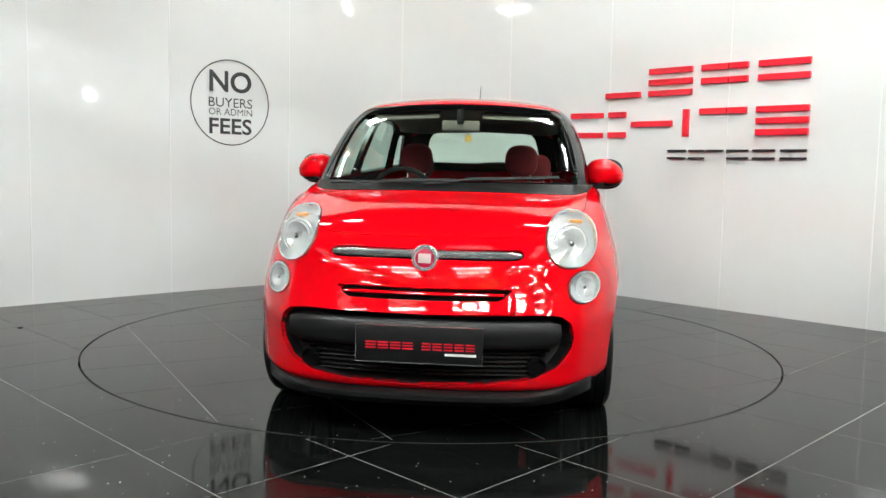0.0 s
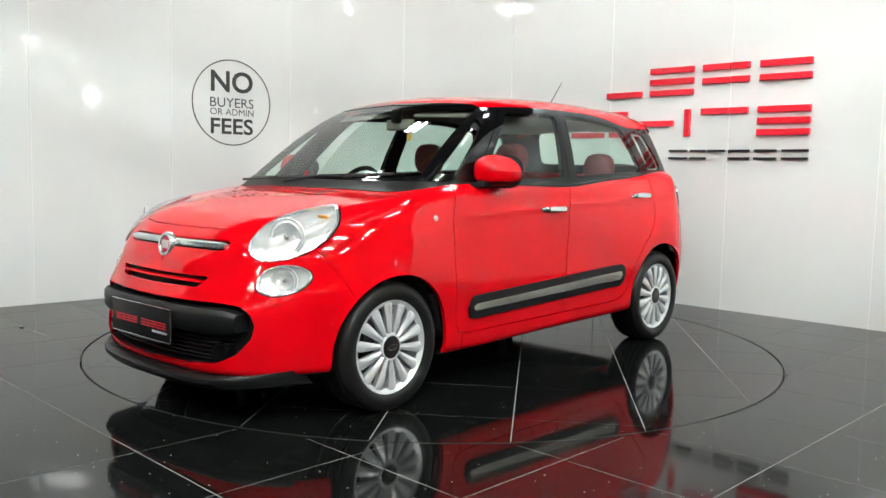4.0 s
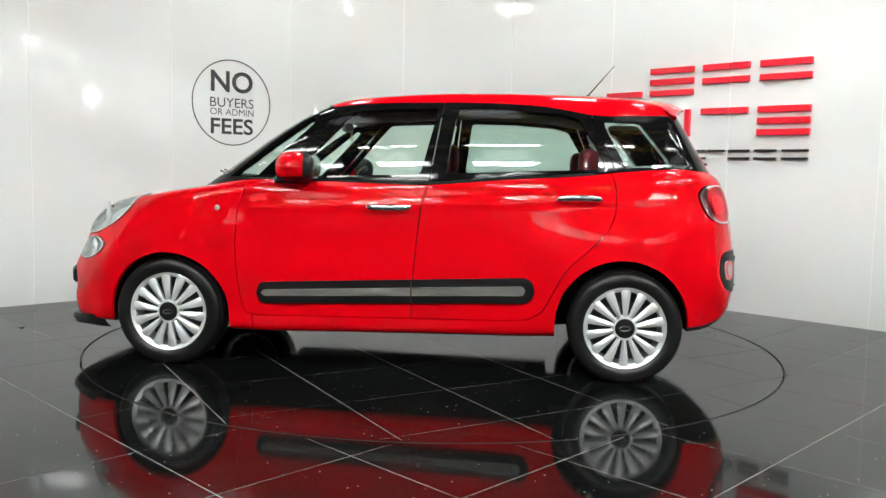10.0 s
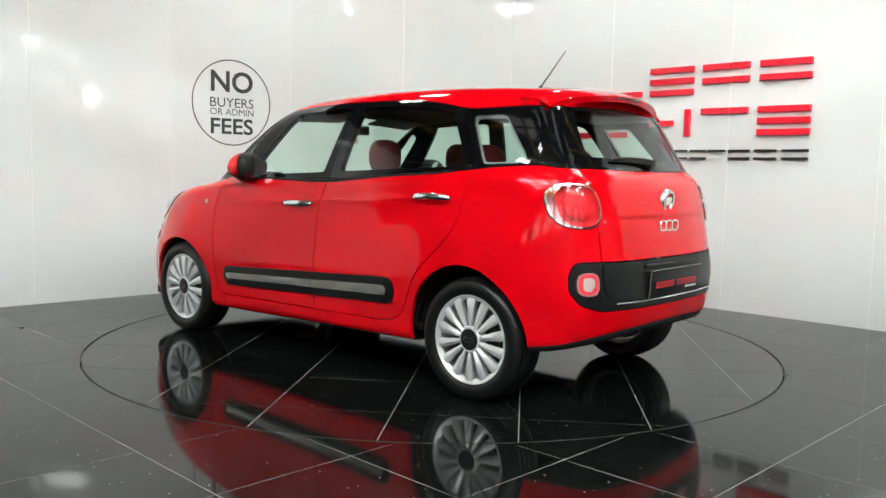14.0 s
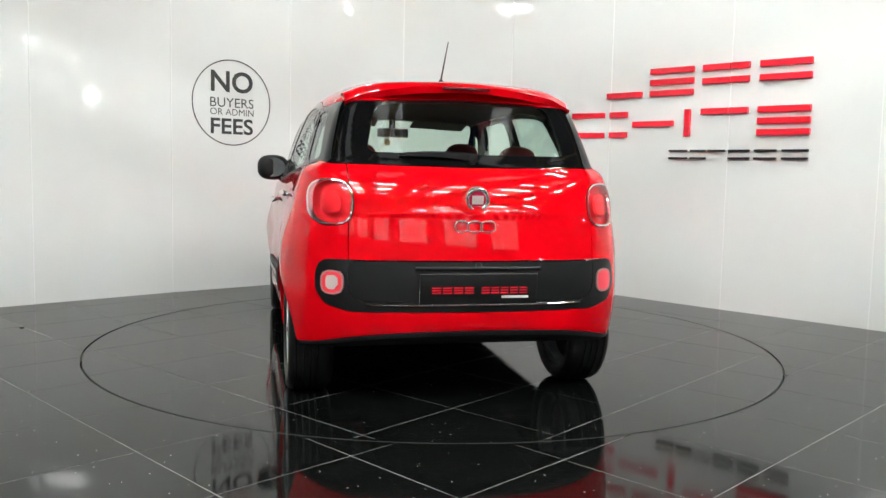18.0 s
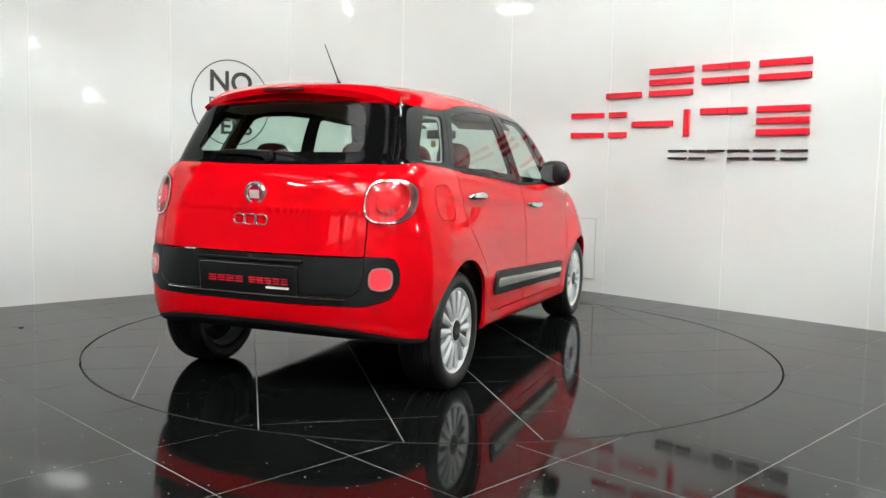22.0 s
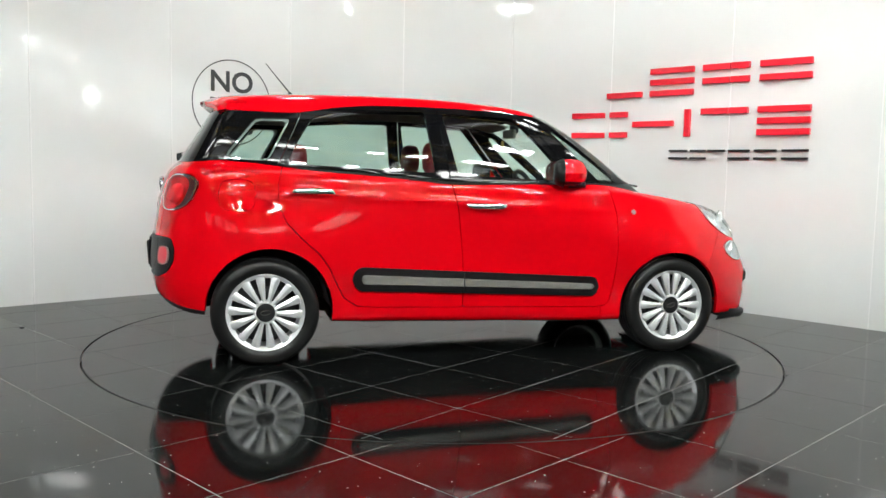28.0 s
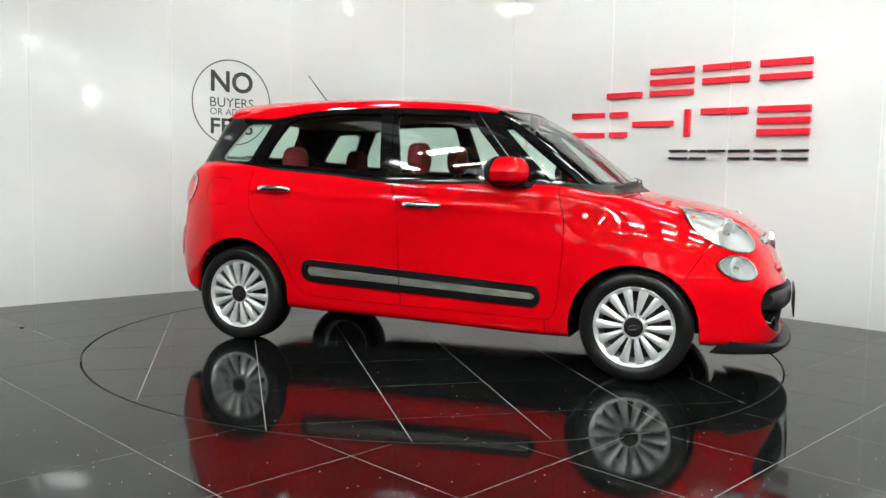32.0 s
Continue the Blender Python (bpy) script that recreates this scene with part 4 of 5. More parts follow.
# model badge on the hatch: plain chrome ovals
for i, w in enumerate((0.062, 0.07, 0.07)):
    y = 0.078 - i * 0.064
    a = part("model_badge", tube("model_badge", BRIGHT_TRIM, [(0, u, v) for u, v in oval(0, 0, w / 2, 0.025, 20, 3.0)] + [(0, w / 2, 0)], 0.0045, 6), CAR, "chrome script badge as plain ovals")
    a.matrix_basis = pose(float(rear_x(y, 0.9)[0]) - 0.004, y, 0.9)


def number_plate(x, z, facing, tilt, half=0.262, high=0.056):
    m = pose(x, 0, z, 0, tilt, 0 if facing > 0 else 180)
    a = part("plate", box("plate", BLACK_PLASTIC, (-0.004, -half, -high * 1.25), (0.004, half, high * 1.25), 0.003), CAR, "black show plate with red and white bars")
    a.matrix_basis = m
    part("plate_edge", tube("plate_edge", BRIGHT_TRIM, [(0.003, y, z) for y, z in ((-half, -high * 1.25), (half, -high * 1.25), (half, high * 1.25), (-half, high * 1.25), (-half, -high * 1.25))], 0.0016, 5), a, "thin bright plate edge")
    x0 = 0.0045
    spots = [(-0.225 + i * 0.052, 0.044) for i in range(4)] + [(0.012 + i * 0.046, 0.038) for i in range(5)]
    for y, w in spots:
        for dz in (0.011, -0.001, -0.013):
            part("red_bar", box("red_bar", RED_SIGN, (x0, y, dz - 0.003 - 0.004), (x0 + 0.0015, y + w, dz + 0.003 - 0.004)), a)
    part("white_bar", box("white_bar", WHITE_METAL, (x0, 0.11, -0.042), (x0 + 0.001, 0.24, -0.031)), a)


number_plate(float(front_x(0, 0.45)[0]) + 0.024, 0.432, 1, 0, 0.268, 0.062)
# rear garnish with a recess for the plate
part("tailgate_garnish", sheet("tailgate_garnish", BLACK_PLASTIC, GARNISH[0], GARNISH[1], 0.02, 0.004), CAR, "matt black tailgate band")


def tail_bar(name, mat, half, z0, z1, out, sag=0.0, steps=25):
    rings = []
    for i in range(steps):
        y = -half + 2 * half * i / (steps - 1)
        zc, hz = (z0 + z1) / 2 + sag * (y / half) ** 6, (z1 - z0) / 2
        xs = rear_x(y, zc)[0]
        rings.append([(xs + 0.01, y, zc - hz), (xs - out * 0.8, y, zc - hz), (xs - out, y, zc - hz * 0.4), (xs - out, y, zc + hz * 0.4), (xs - out * 0.8, y, zc + hz), (xs + 0.01, y, zc + hz)])
    return loft(name, mat, rings)


part("chrome_strip", tail_bar("chrome_strip", CHROME, 0.52, 0.534, 0.541, 0.012), CAR, "thin chrome strip")
part("plate_hood", tail_bar("plate_hood", BLACK_PLASTIC, 0.3, 0.7, 0.715, 0.018), CAR, "black hood over the plate")
number_plate(float(rear_x(0, 0.61)[0]) - 0.009, 0.613, -1, 4, 0.282, 0.058)

# spoiler lip over the rear window
rings = []
for i in range(41):
    y = -0.585 + 1.17 * i / 40
    k = abs(y) / 0.585
    z1 = float(crest(-1.42 + 0.2 * y * y) - 0.13 * y * y) - 0.03 * max(0, (k - 0.7) / 0.3) ** 2
    tip = -1.69 + 0.13 * k * k
    zt = 1.572 - 0.06 * k * k - 0.03 * max(0, (k - 0.75) / 0.25) ** 2
    if k > 0.6:
        z1 -= 0.012 * ((k - 0.6) / 0.4) ** 2
    rings.append([(-1.40, y, z1 + 0.006), (-1.5, y, z1 - 0.004), ((-1.5 + tip) / 2, y, (z1 + zt) / 2 + 0.009), (tip + 0.03, y, zt + 0.012), (tip, y, zt), (tip + 0.012, y, zt - 0.032), (tip + 0.05, y, zt - 0.036), (-1.58, y, z1 - 0.05), (-1.40, y, z1 - 0.012)])
part("spoiler", loft("spoiler", PAINT, rings, angle=55), CAR, "red roof spoiler")
part("high_brake_light", box("high_brake_light", BRAKE_DARK, (-1.694, -0.12, 1.552), (-1.67, 0.12, 1.566), 0.003), CAR, "thin dark red brake light")

# ---- trim on the flanks ----
def on_sides(x, z, s, out=0.0):
    """Points lifted off the flank of side s."""
    x, z = np.asarray(x, float), np.asarray(z, float)
    p = np.stack([x, side_y(x, z), z], 1)
    p = p + gradient(p) * out
    return [Vector((a, s * b, c)) for a, b, c in p]


def on_side(x, z, s, out=0.0):
    return on_sides([x], [z], s, out)[0]


def flank_sheet(name, mat, outline, out, depth, s, nx=60, nz=7, crown=0.0):
    """A moulding laid on the flank inside an outline given by its lower and upper edge along x."""
    x0, x1, lower, upper = outline
    xs = np.linspace(x0, x1, nx)
    grid, norm = [], []
    for j in range(nz):
        v = j / (nz - 1)
        zz = lower(xs) * (1 - v) + upper(xs) * v
        yy = side_y(xs, zz)
        n = gradient(np.stack([xs, yy, zz], 1))
        lift = out + crown * (1 - (2 * v - 1) ** 2)
        grid.append(np.stack([xs, yy, zz], 1) + n * lift)
    verts = [(p[0], s * p[1], p[2]) for r in grid for p in r]
    faces = [(j * nx + i, j * nx + i + 1, (j + 1) * nx + i + 1, (j + 1) * nx + i) for j in range(nz - 1) for i in range(nx - 1)]
    loop = [i for i in range(nx)] + [j * nx + nx - 1 for j in range(1, nz)] + [(nz - 1) * nx + i for i in range(nx - 2, -1, -1)] + [j * nx for j in range(nz - 2, 0, -1)]
    k = len(verts)
    verts += [(verts[i][0], verts[i][1] - s * depth, verts[i][2]) for i in loop]
    m = len(loop)
    faces += [(loop[i], loop[(i + 1) % m], k + (i + 1) % m, k + i) for i in range(m)]
    return auto_sharp(mesh_of(name, verts, faces, mat), 45)


def capsule_edges(x0, x1, z_low, z_high, r0, r1):
    """Lower and upper edge lines with rounded ends."""
    def half(x):
        k = np.ones_like(x)
        a, b = (x - x0) / r0, (x1 - x) / r1
        for d, r in ((a, r0), (b, r1)):
            k = k if r < 0.01 else np.where(d < 1, np.minimum(k, np.sqrt(np.clip(1 - (1 - np.clip(d, 0, 1)) ** 2, 0.0, 1))), k)
        return 0.1 + 0.9 * k
    mid = lambda x: (z_low(x) + z_high(x)) / 2
    return lambda x: mid(x) + (z_low(x) - mid(x)) * half(x), lambda x: mid(x) + (z_high(x) - mid(x)) * half(x)


z_hi = lambda x: 0.545 - 0.046 * x
z_lo = lambda x: 0.411 - 0.034 * x
for s in (1, -1):
    for name, xa, xb, ra, rb in (("door_moulding", -0.1155, 0.772, 0.004, 0.05), ("door_moulding", -0.803, -0.1185, 0.07, 0.004)):
        lo, hi = capsule_edges(xa, xb, z_lo, z_hi, ra, rb)
        mould = part(name, flank_sheet(name, BLACK_PLASTIC, (xa, xb, lo, hi), 0.012, 0.02, s, 60, 9, 0.004), CAR, "black door moulding with a metal strip")
        a2, b2 = (xa + 0.002, xb - 0.03) if xb > 0.5 else (xa + 0.05, xb - 0.002)
        l2, h2 = capsule_edges(a2, b2, lambda x: z_lo(x) + 0.045, lambda x: z_hi(x) - 0.042, 0.004 if xb > 0.5 else 0.02, 0.02 if xb > 0.5 else 0.004)
        part("metal_strip", flank_sheet("metal_strip", SATIN, (a2, b2, l2, h2), 0.0195, 0.008, s, 50, 5, 0.001), mould, "brushed metal strip")
    # handles
    for xa, xb, z in ((0.15, -0.112, 0.953), (-0.906, -1.162, 1.012)):
        path = [on_side(xa + (xb - xa) * k, z + 0.004 * (k - 0.5), s, o) for k, o in ((0, 0.006), (0.06, 0.024), (0.2, 0.034), (0.5, 0.038), (0.8, 0.034), (0.94, 0.024), (1, 0.006))]
        rings = []
        for i, c in enumerate(path):
            h = (0.008, 0.015, 0.017, 0.018, 0.017, 0.015, 0.008)[i]
            rings.append([c + Vector((0, s * 0.009 * math.cos(a), h * math.sin(a))) for a in np.linspace(0, 2 * math.pi, 12, endpoint=False)])
        part("door_handle", loft("door_handle", CHROME, rings), CAR, "chrome door handle")
        cup = []
        for r, o in ((1.0, 0.0012), (0.7, 0.0016), (0.2, 0.0018)):
            turn = np.linspace(0, 2 * math.pi, 24, endpoint=False)
            cup.append(on_sides((xa + xb) / 2 + 0.062 * r * np.cos(turn), z + 0.034 * r * np.sin(turn), s, o))
        part("handle_cup", loft("handle_cup", PAINT, cup), CAR)
    # side repeater
    c = on_side(1.012, 0.921, s, 0.0)
    a = part("side_repeater", lathe("side_repeater", PINK, [(0.0005, 0.006), (0.012, 0.005), (0.017, 0.0), (0.018, -0.005)], 20, "y"), CAR, "small pale side repeater")
    a.matrix_basis = Matrix.Translation(c) @ pose(0, 0, 0, 0, 0, 0 if s > 0 else 180)
    # waist strip, where the windows rise from the doors
    xs = np.linspace(0.9, -1.12, 54)
    zz = np.linspace(1.04, 1.22, 91)
    rings = []
    for x in xs:
        yy = side_y(np.full(91, x), zz)
        k = int(np.argmax(glasshouse_field(np.full(91, x), yy, zz) < lower(np.full(91, x), yy, zz)))
        y, z = yy[k], zz[k]
        rings.append([(x, s * (y - 0.012), z - 0.006), (x, s * (y + 0.005), z - 0.005), (x, s * (y + 0.004), z + 0.006), (x, s * (y - 0.014), z + 0.009)])
    part("waist_strip", loft("waist_strip", BLACK_PLASTIC, rings), CAR, "black window seal")

    # door mirror
    base = on_side(0.66, 1.085, s, 0)
    def egg(cx, cy, cz, rx, ry, rz, e, cut=None):
        rings = []
        for k in range(1, 14):
            v = -math.pi / 2 + math.pi * k / 14
            cv, sv = math.cos(v) ** (2 / e), math.copysign(abs(math.sin(v)) ** (2 / e), math.sin(v))
            rings.append([(max(cx + rx * sv, cut if cut else -9), cy + ry * cv * u, cz + rz * cv * w) for u, w in oval(0, 0, 1, 1, 28, e)])
        return rings
    mirror = part("door_mirror", loft("door_mirror", PAINT, [[(x - 0.05 * (y - 0.76) / 0.2, y, max(z, 1.108) - 0.03 * max(0, (y - 0.86)) / 0.1 * (1 if z > 1.17 else 0)) for x, y, z in r] for r in egg(0.58, 0.862, 1.163, 0.11, 0.108, 0.088, 2.6, 0.522)]), CAR, "rounded red door mirror with black base")
    shell = loft("mirror_base", BLACK_PLASTIC, [[(x - 0.05 * (y - 0.76) / 0.2, y, min(z, 1.111)) for x, y, z in r] for r in egg(0.575, 0.86, 1.138, 0.103, 0.1, 0.055, 2.6, 0.495)])
    arm = loft("mirror_arm", BLACK_PLASTIC, [[(x0, y, z) for x0, z in ((xa, za), (xb, za - 0.004), (xb, za + 0.03), (xa, za + 0.03))] for y, xa, xb, za in ((0.74, 0.72, 0.57, 1.055), (0.80, 0.69, 0.57, 1.07), (0.85, 0.66, 0.56, 1.085))])
    face = lathe("mirror_glass", CHROME, [(0.0005, 0.0), (0.075, 0.0)], 28, "x")
    hood_face = loft("mirror_housing", BLACK_PLASTIC, [[(min(x, 0.532) - 0.05 * (y - 0.76) / 0.2, y, z) for x, y, z in r] for r in egg(0.575, 0.862, 1.161, 0.115, 0.111, 0.09, 2.6, 0.47)])
    part("mirror_housing", hood_face, mirror)
    for nm, me in (("mirror_base", shell), ("mirror_arm", arm)):
        part(nm, me, mirror)
    for nm, me in (("mirror_glass", face),):
        ob = part(nm, me, mirror)
        ob.matrix_basis = Matrix.Translation((0.444, 0.862, 1.163)) @ pose(0, 0, 0, 0, 0, -14) @ Matrix.Diagonal((1, 1.15, 0.92, 1))
    if s < 0:
        mirror.matrix_basis = Matrix.Diagonal((1, -1, 1, 1))

# aerial, wipers
ABASE = Vector((-1.117, 0, float(top_z(-1.117, 0)[0])))
aerial = part("aerial", lathe("aerial", BLACK_PLASTIC, [(0.0005, 0.03), (0.01, 0.026), (0.014, 0.012), (0.02, 0.0), (0.022, -0.01)], 20, "z"), CAR, "black roof aerial")
aerial.location = ABASE
part("aerial_rod", tube("aerial_rod", BLACK_PLASTIC, [(0, 0, 0.02), (-0.16, 0, 0.21)], 0.0045, 8, 0.0025), aerial)


def wiper(points, name="wiper"):
    a = part(name, tube(name, BLACK_PLASTIC, points, 0.007, 6, 0.005), CAR, "black wiper arm")
    return a


def on_glass(x, y, out):
    z = float(top_z(x, y)[0])
    n = gradient(np.array([[x, y, z]]))[0]
    return Vector((x, y, z)) + Vector(n) * out


for pts in ([(1.205, -0.12), (1.165, 0.1), (1.13, 0.35), (1.07, 0.58)], [(1.12, -0.62), (1.165, -0.35), (1.175, -0.1), (1.175, 0.05)]):
    wiper([on_glass(x, y, 0.022) for x, y in pts])
    wiper([on_glass(x - 0.02, y, 0.012) for x, y in pts[1:]], "wiper_blade")
rings = []
for k in np.linspace(0, 1, 12):
    y, z = -0.02 + 0.37 * k, 1.222 + 0.012 * math.sin(k * 2.6)
    h, deep = 0.022 * (1 - 0.55 * k) * (1 if k < 0.97 else 0.5), 0.03 - 0.014 * k
    x = float(rear_x(y, z)[0]) - 0.006
    rings.append([(x, y, z - h), (x - deep, y, z - h * 0.7), (x - deep, y, z + h * 0.6), (x, y, z + h)])
part("rear_wiper", loft("rear_wiper", BLACK_PLASTIC, rings), CAR, "black moulded rear wiper")
part("rear_wiper_hub", lathe("rear_wiper_hub", BLACK_PLASTIC, [(0.0005, 0.03), (0.02, 0.028), (0.026, 0.0)], 20, "x"), CAR).matrix_basis = pose(float(rear_x(0, 1.21)[0]), 0.0, 1.21, 0, 0, 180)

# ---- wheels ----
def build_wheel():
    w = thing("wheel", "", "")
    T = 0.315
    prof = [(0.222, -0.19), (0.25, -0.205), (0.285, -0.205), (0.303, -0.19), (T - 0.002, -0.17)]
    for i in range(4):
        a = -0.155 + i * 0.034
        prof += [(T, a), (T, a + 0.026), (T - 0.008, a + 0.028), (T - 0.008, a + 0.032)]
    prof += [(T - 0.002, -0.015), (0.305, 0.004), (0.288, 0.016), (0.262, 0.019), (0.24, 0.014), (0.226, 0.002), (0.222, -0.02)]
    part("tyre", lathe("tyre", RUBBER, prof, 72), w, "worn black tyre")
    part("rim", lathe("rim", ALLOY, [(0.222, -0.19), (0.205, -0.17), (0.198, -0.06), (0.203, -0.012), (0.214, -0.004), (0.226, 0.004), (0.231, 0.002), (0.231, -0.012), (0.222, -0.02)], 72), w, "silver alloy rim")
    part("brake_disc", lathe("brake_disc", material("brake_steel", (0.06, 0.06, 0.06), 0.5, metal=0.4), [(0.0005, -0.06), (0.135, -0.06), (0.138, -0.08), (0.19, -0.1), (0.195, -0.12)], 40), w, "dark brake disc")
    spoke = loft("spoke", ALLOY, [[(u * wd, dy - dp * (1 - u * u) * -1, r) for u, dp in ((-1, 0), (-0.75, 0.006), (0, 0.009), (0.75, 0.006), (1, 0))] + [(wd * 0.8, dy - 0.03, r), (-wd * 0.8, dy - 0.03, r)]
                                  for r, wd, dy in ((0.055, 0.0095, -0.008), (0.085, 0.013, -0.003), (0.13, 0.0185, -0.002), (0.175, 0.024, -0.003), (0.198, 0.0265, -0.005), (0.212, 0.0225, -0.008))])
    for i in range(14):
        part("spoke", spoke, w).matrix_basis = pose(0, 0, 0, 0, i * 360 / 14, 0)
    part("hub_ring", lathe("hub_ring", ALLOY, [(0.05, 0.004), (0.062, 0.004), (0.07, -0.006), (0.07, -0.05)], 40), w)
    part("hub_cap", lathe("hub_cap", BLACK_PLASTIC, [(0.0005, 0.009), (0.03, 0.010), (0.052, 0.007), (0.058, 0.0), (0.058, -0.03)], 36), w, "black hub cap")
    part("hub_mark", tube("hub_mark", SATIN, [(u, 0.0105, v) for u, v in oval(0, 0, 0.03, 0.013, 18, 2)] + [(0.03, 0.0105, 0)], 0.0018, 5), w)
    for i in range(4):
        a = 2 * math.pi * i / 4 + 0.4
        part("wheel_bolt", lathe("wheel_bolt", SATIN, [(0.0005, -0.012), (0.008, -0.012), (0.009, -0.03)], 6), w).location = (0.085 * math.cos(a), 0, 0.085 * math.sin(a))
    return w


WHEEL = build_wheel()
WHEEL.parent = CAR
for i, (x, s, turn) in enumerate(((1.306, 1, 5), (1.306, -1, 12), (-1.306, 1, 0), (-1.306, -1, 9))):
    m = pose(x, s * 0.832, 0.313, 0, 0, 0 if s > 0 else 180) @ pose(0, 0, 0, 0, turn, 0)
    if i == 0:
        WHEEL.matrix_basis = m
        ob = WHEEL
    else:
        ob = copy_thing(WHEEL, m)
        ob.parent = CAR
    tagged(ob, "silver multi-spoke alloy wheel with black tyre")
    # the liner behind the arch
    liner = []
    for a in np.linspace(4, 176, 30):
        c, sn = math.cos(radians(a)), math.sin(radians(a))
        r = 0.375
        liner.append([(x + r * c, s * y, 0.315 + r * sn) for y in (0.785, 0.62, 0.45)] + [(x, s * 0.45, 0.315)])
    part("arch_liner", loft("arch_liner", DARK, liner, closed=False, caps=False), CAR, "black wheel arch liner")

# ---- cabin ----
part("cabin_floor", box("cabin_floor", DARK_TRIM, (-0.9, -0.74, 0.29), (0.92, 0.74, 0.33), 0.01), CAR)
part("boot_floor", box("boot_floor", DARK_TRIM, (-1.8, -0.44, 0.45), (-0.88, 0.44, 0.5), 0.01), CAR)
for s in (1, -1):
    xs = np.linspace(1.0, -1.08, 34)
    zs = np.linspace(0.3, 1.06, 8)
    rows = []
    for x in xs:
        over = max(0.40 ** 2 - min(abs(x - 1.306), abs(x + 1.306)) ** 2, 0) ** 0.5
        z_in = np.maximum(zs, 0.315 + over if over else 0)
        y = side_y(np.full(8, x), z_in) - 0.075
        rows.append([(x, s * yy, z) for yy, z in zip(y, z_in)] + [(x, s * (min(float(side_y(x, 1.07)[0]), float(side_y(x, float(belt(x)))[0])) - 0.03), float(belt(x)) - 0.012)])
    part("door_card", loft("door_card", DARK_TRIM, rows, closed=False, caps=False), CAR, "charcoal inner door panel")
dash = []
for y in np.linspace(-0.7, 0.7, 21):
    k = abs(y) / 0.7
    dash.append([(1.22 - 0.16 * k * k, y, 1.035), (0.95, y, 1.04), (0.70 + 0.03 * k, y, 1.02), (0.60, y, 0.96), (0.58, y, 0.8), (0.66, y, 0.6), (1.1, y, 0.5)])
part("dashboard", loft("dashboard", DARK_TRIM, dash), CAR, "charcoal dashboard")
part("steering_wheel", tube("steering_wheel", BLACK_PLASTIC, [(0, 0.185 * math.cos(a), 0.185 * math.sin(a)) for a in np.linspace(0, 2 * math.pi, 33)], 0.016, 8), CAR, "black steering wheel").matrix_basis = pose(0.46, -0.36, 1.0, 0, -24, 0)
part("steering_hub", box("steering_hub", BLACK_PLASTIC, (-0.02, -0.16, -0.045), (0.04, 0.16, 0.045), 0.02), CAR).matrix_basis = pose(0.46, -0.36, 1.0, 0, -24, 0)
part("cabin_mirror", box("cabin_mirror", HEADLINER, (0.42, -0.115, 1.40), (0.45, 0.115, 1.465), 0.012, 3), CAR, "interior mirror")
part("mirror_stem", box("mirror_stem", BLACK_PLASTIC, (0.44, -0.02, 1.44), (0.5, 0.02, 1.53), 0.008), CAR)

for y in (-0.33, 0.33):
    part("sun_visor", box("sun_visor", HEADLINER, (0.30, y - 0.2, 1.515), (0.46, y + 0.2, 1.532), 0.007, 2, lambda v: (v.x, v.y, v.z - 0.25 * max(0.0, v.x - 0.3) - 0.06 * (v.y * v.y))), CAR, "pale grey sun visor")


def seat(x, y, w=0.5, top=1.10, head=True):
    z0 = 0.55
    part("seat_cushion", box("seat_cushion", CLOTH, (x, y - w / 2, 0.42), (x + 0.5, y + w / 2, z0 + 0.04), 0.05, 4), CAR, "red cloth seat cushion")
    bk = box("seat_back", CLOTH, (x - 0.07, y - w / 2, z0), (x + 0.08, y + w / 2, top), 0.055, 4, lambda v: ((v.x - 0.25 * (v.z - z0)), y + (v.y - y) * (0.86 if v.z > 0.8 else 1), v.z))
    part("seat_back", bk, CAR, "red cloth seat back")
    if head:
        hx = x - 0.25 * (top + 0.1 - z0)
        hr = part("headrest", loft("headrest", CLOTH, [[(hx + 0.06 * sv, y + 0.112 * cv * u, top + 0.14 + 0.106 * cv * w) for u, w in oval(0, 0, 1, 1, 24, 2.6)] for cv, sv in [(math.cos(v) ** 0.6, math.copysign(abs(math.sin(v)) ** 0.6, math.sin(v))) for v in np.linspace(-1.5, 1.5, 11)]]), CAR, "rounded red cloth headrest")
        for dy in (-0.06, 0.06):
            part("headrest_post", tube("headrest_post", CHROME, [(hx + 0.01, y + dy, top - 0.05), (hx, y + dy, top + 0.06)], 0.006, 6), hr)


for y in (-0.36, 0.36):
    seat(-0.05, y)
for y, w in ((-0.46, 0.42), (0.0, 0.4), (0.46, 0.42)):
    seat(-0.95, y, w, 1.06, abs(y) > 0.1)
tag = material("yellow_card", (0.75, 0.5, 0.12), 0.6)
part("air_freshener", loft("air_freshener", tag, [[(0.40 + dx, 0.045 + 0.022 * u, 1.36 + 0.024 * v) for u, v in oval(0, 0, 1, 1, 16, 3)] for dx in (-0.002, 0.002)]), CAR, "small yellow hanging card")
part("freshener_string", tube("freshener_string", DARK_TRIM, [(0.40, 0.045, 1.375), (0.43, 0.02, 1.43)], 0.001, 5), CAR)
part("dash_label", box("dash_label", WHITE_METAL, (1.03, 0.55, 1.075), (1.06, 0.64, 1.078)), CAR, "small white paper slip")
part("parcel_shelf", box("parcel_shelf", DARK_TRIM, (-1.75, -0.58, 1.02), (-1.25, 0.58, 1.05), 0.01), CAR, "charcoal parcel shelf")
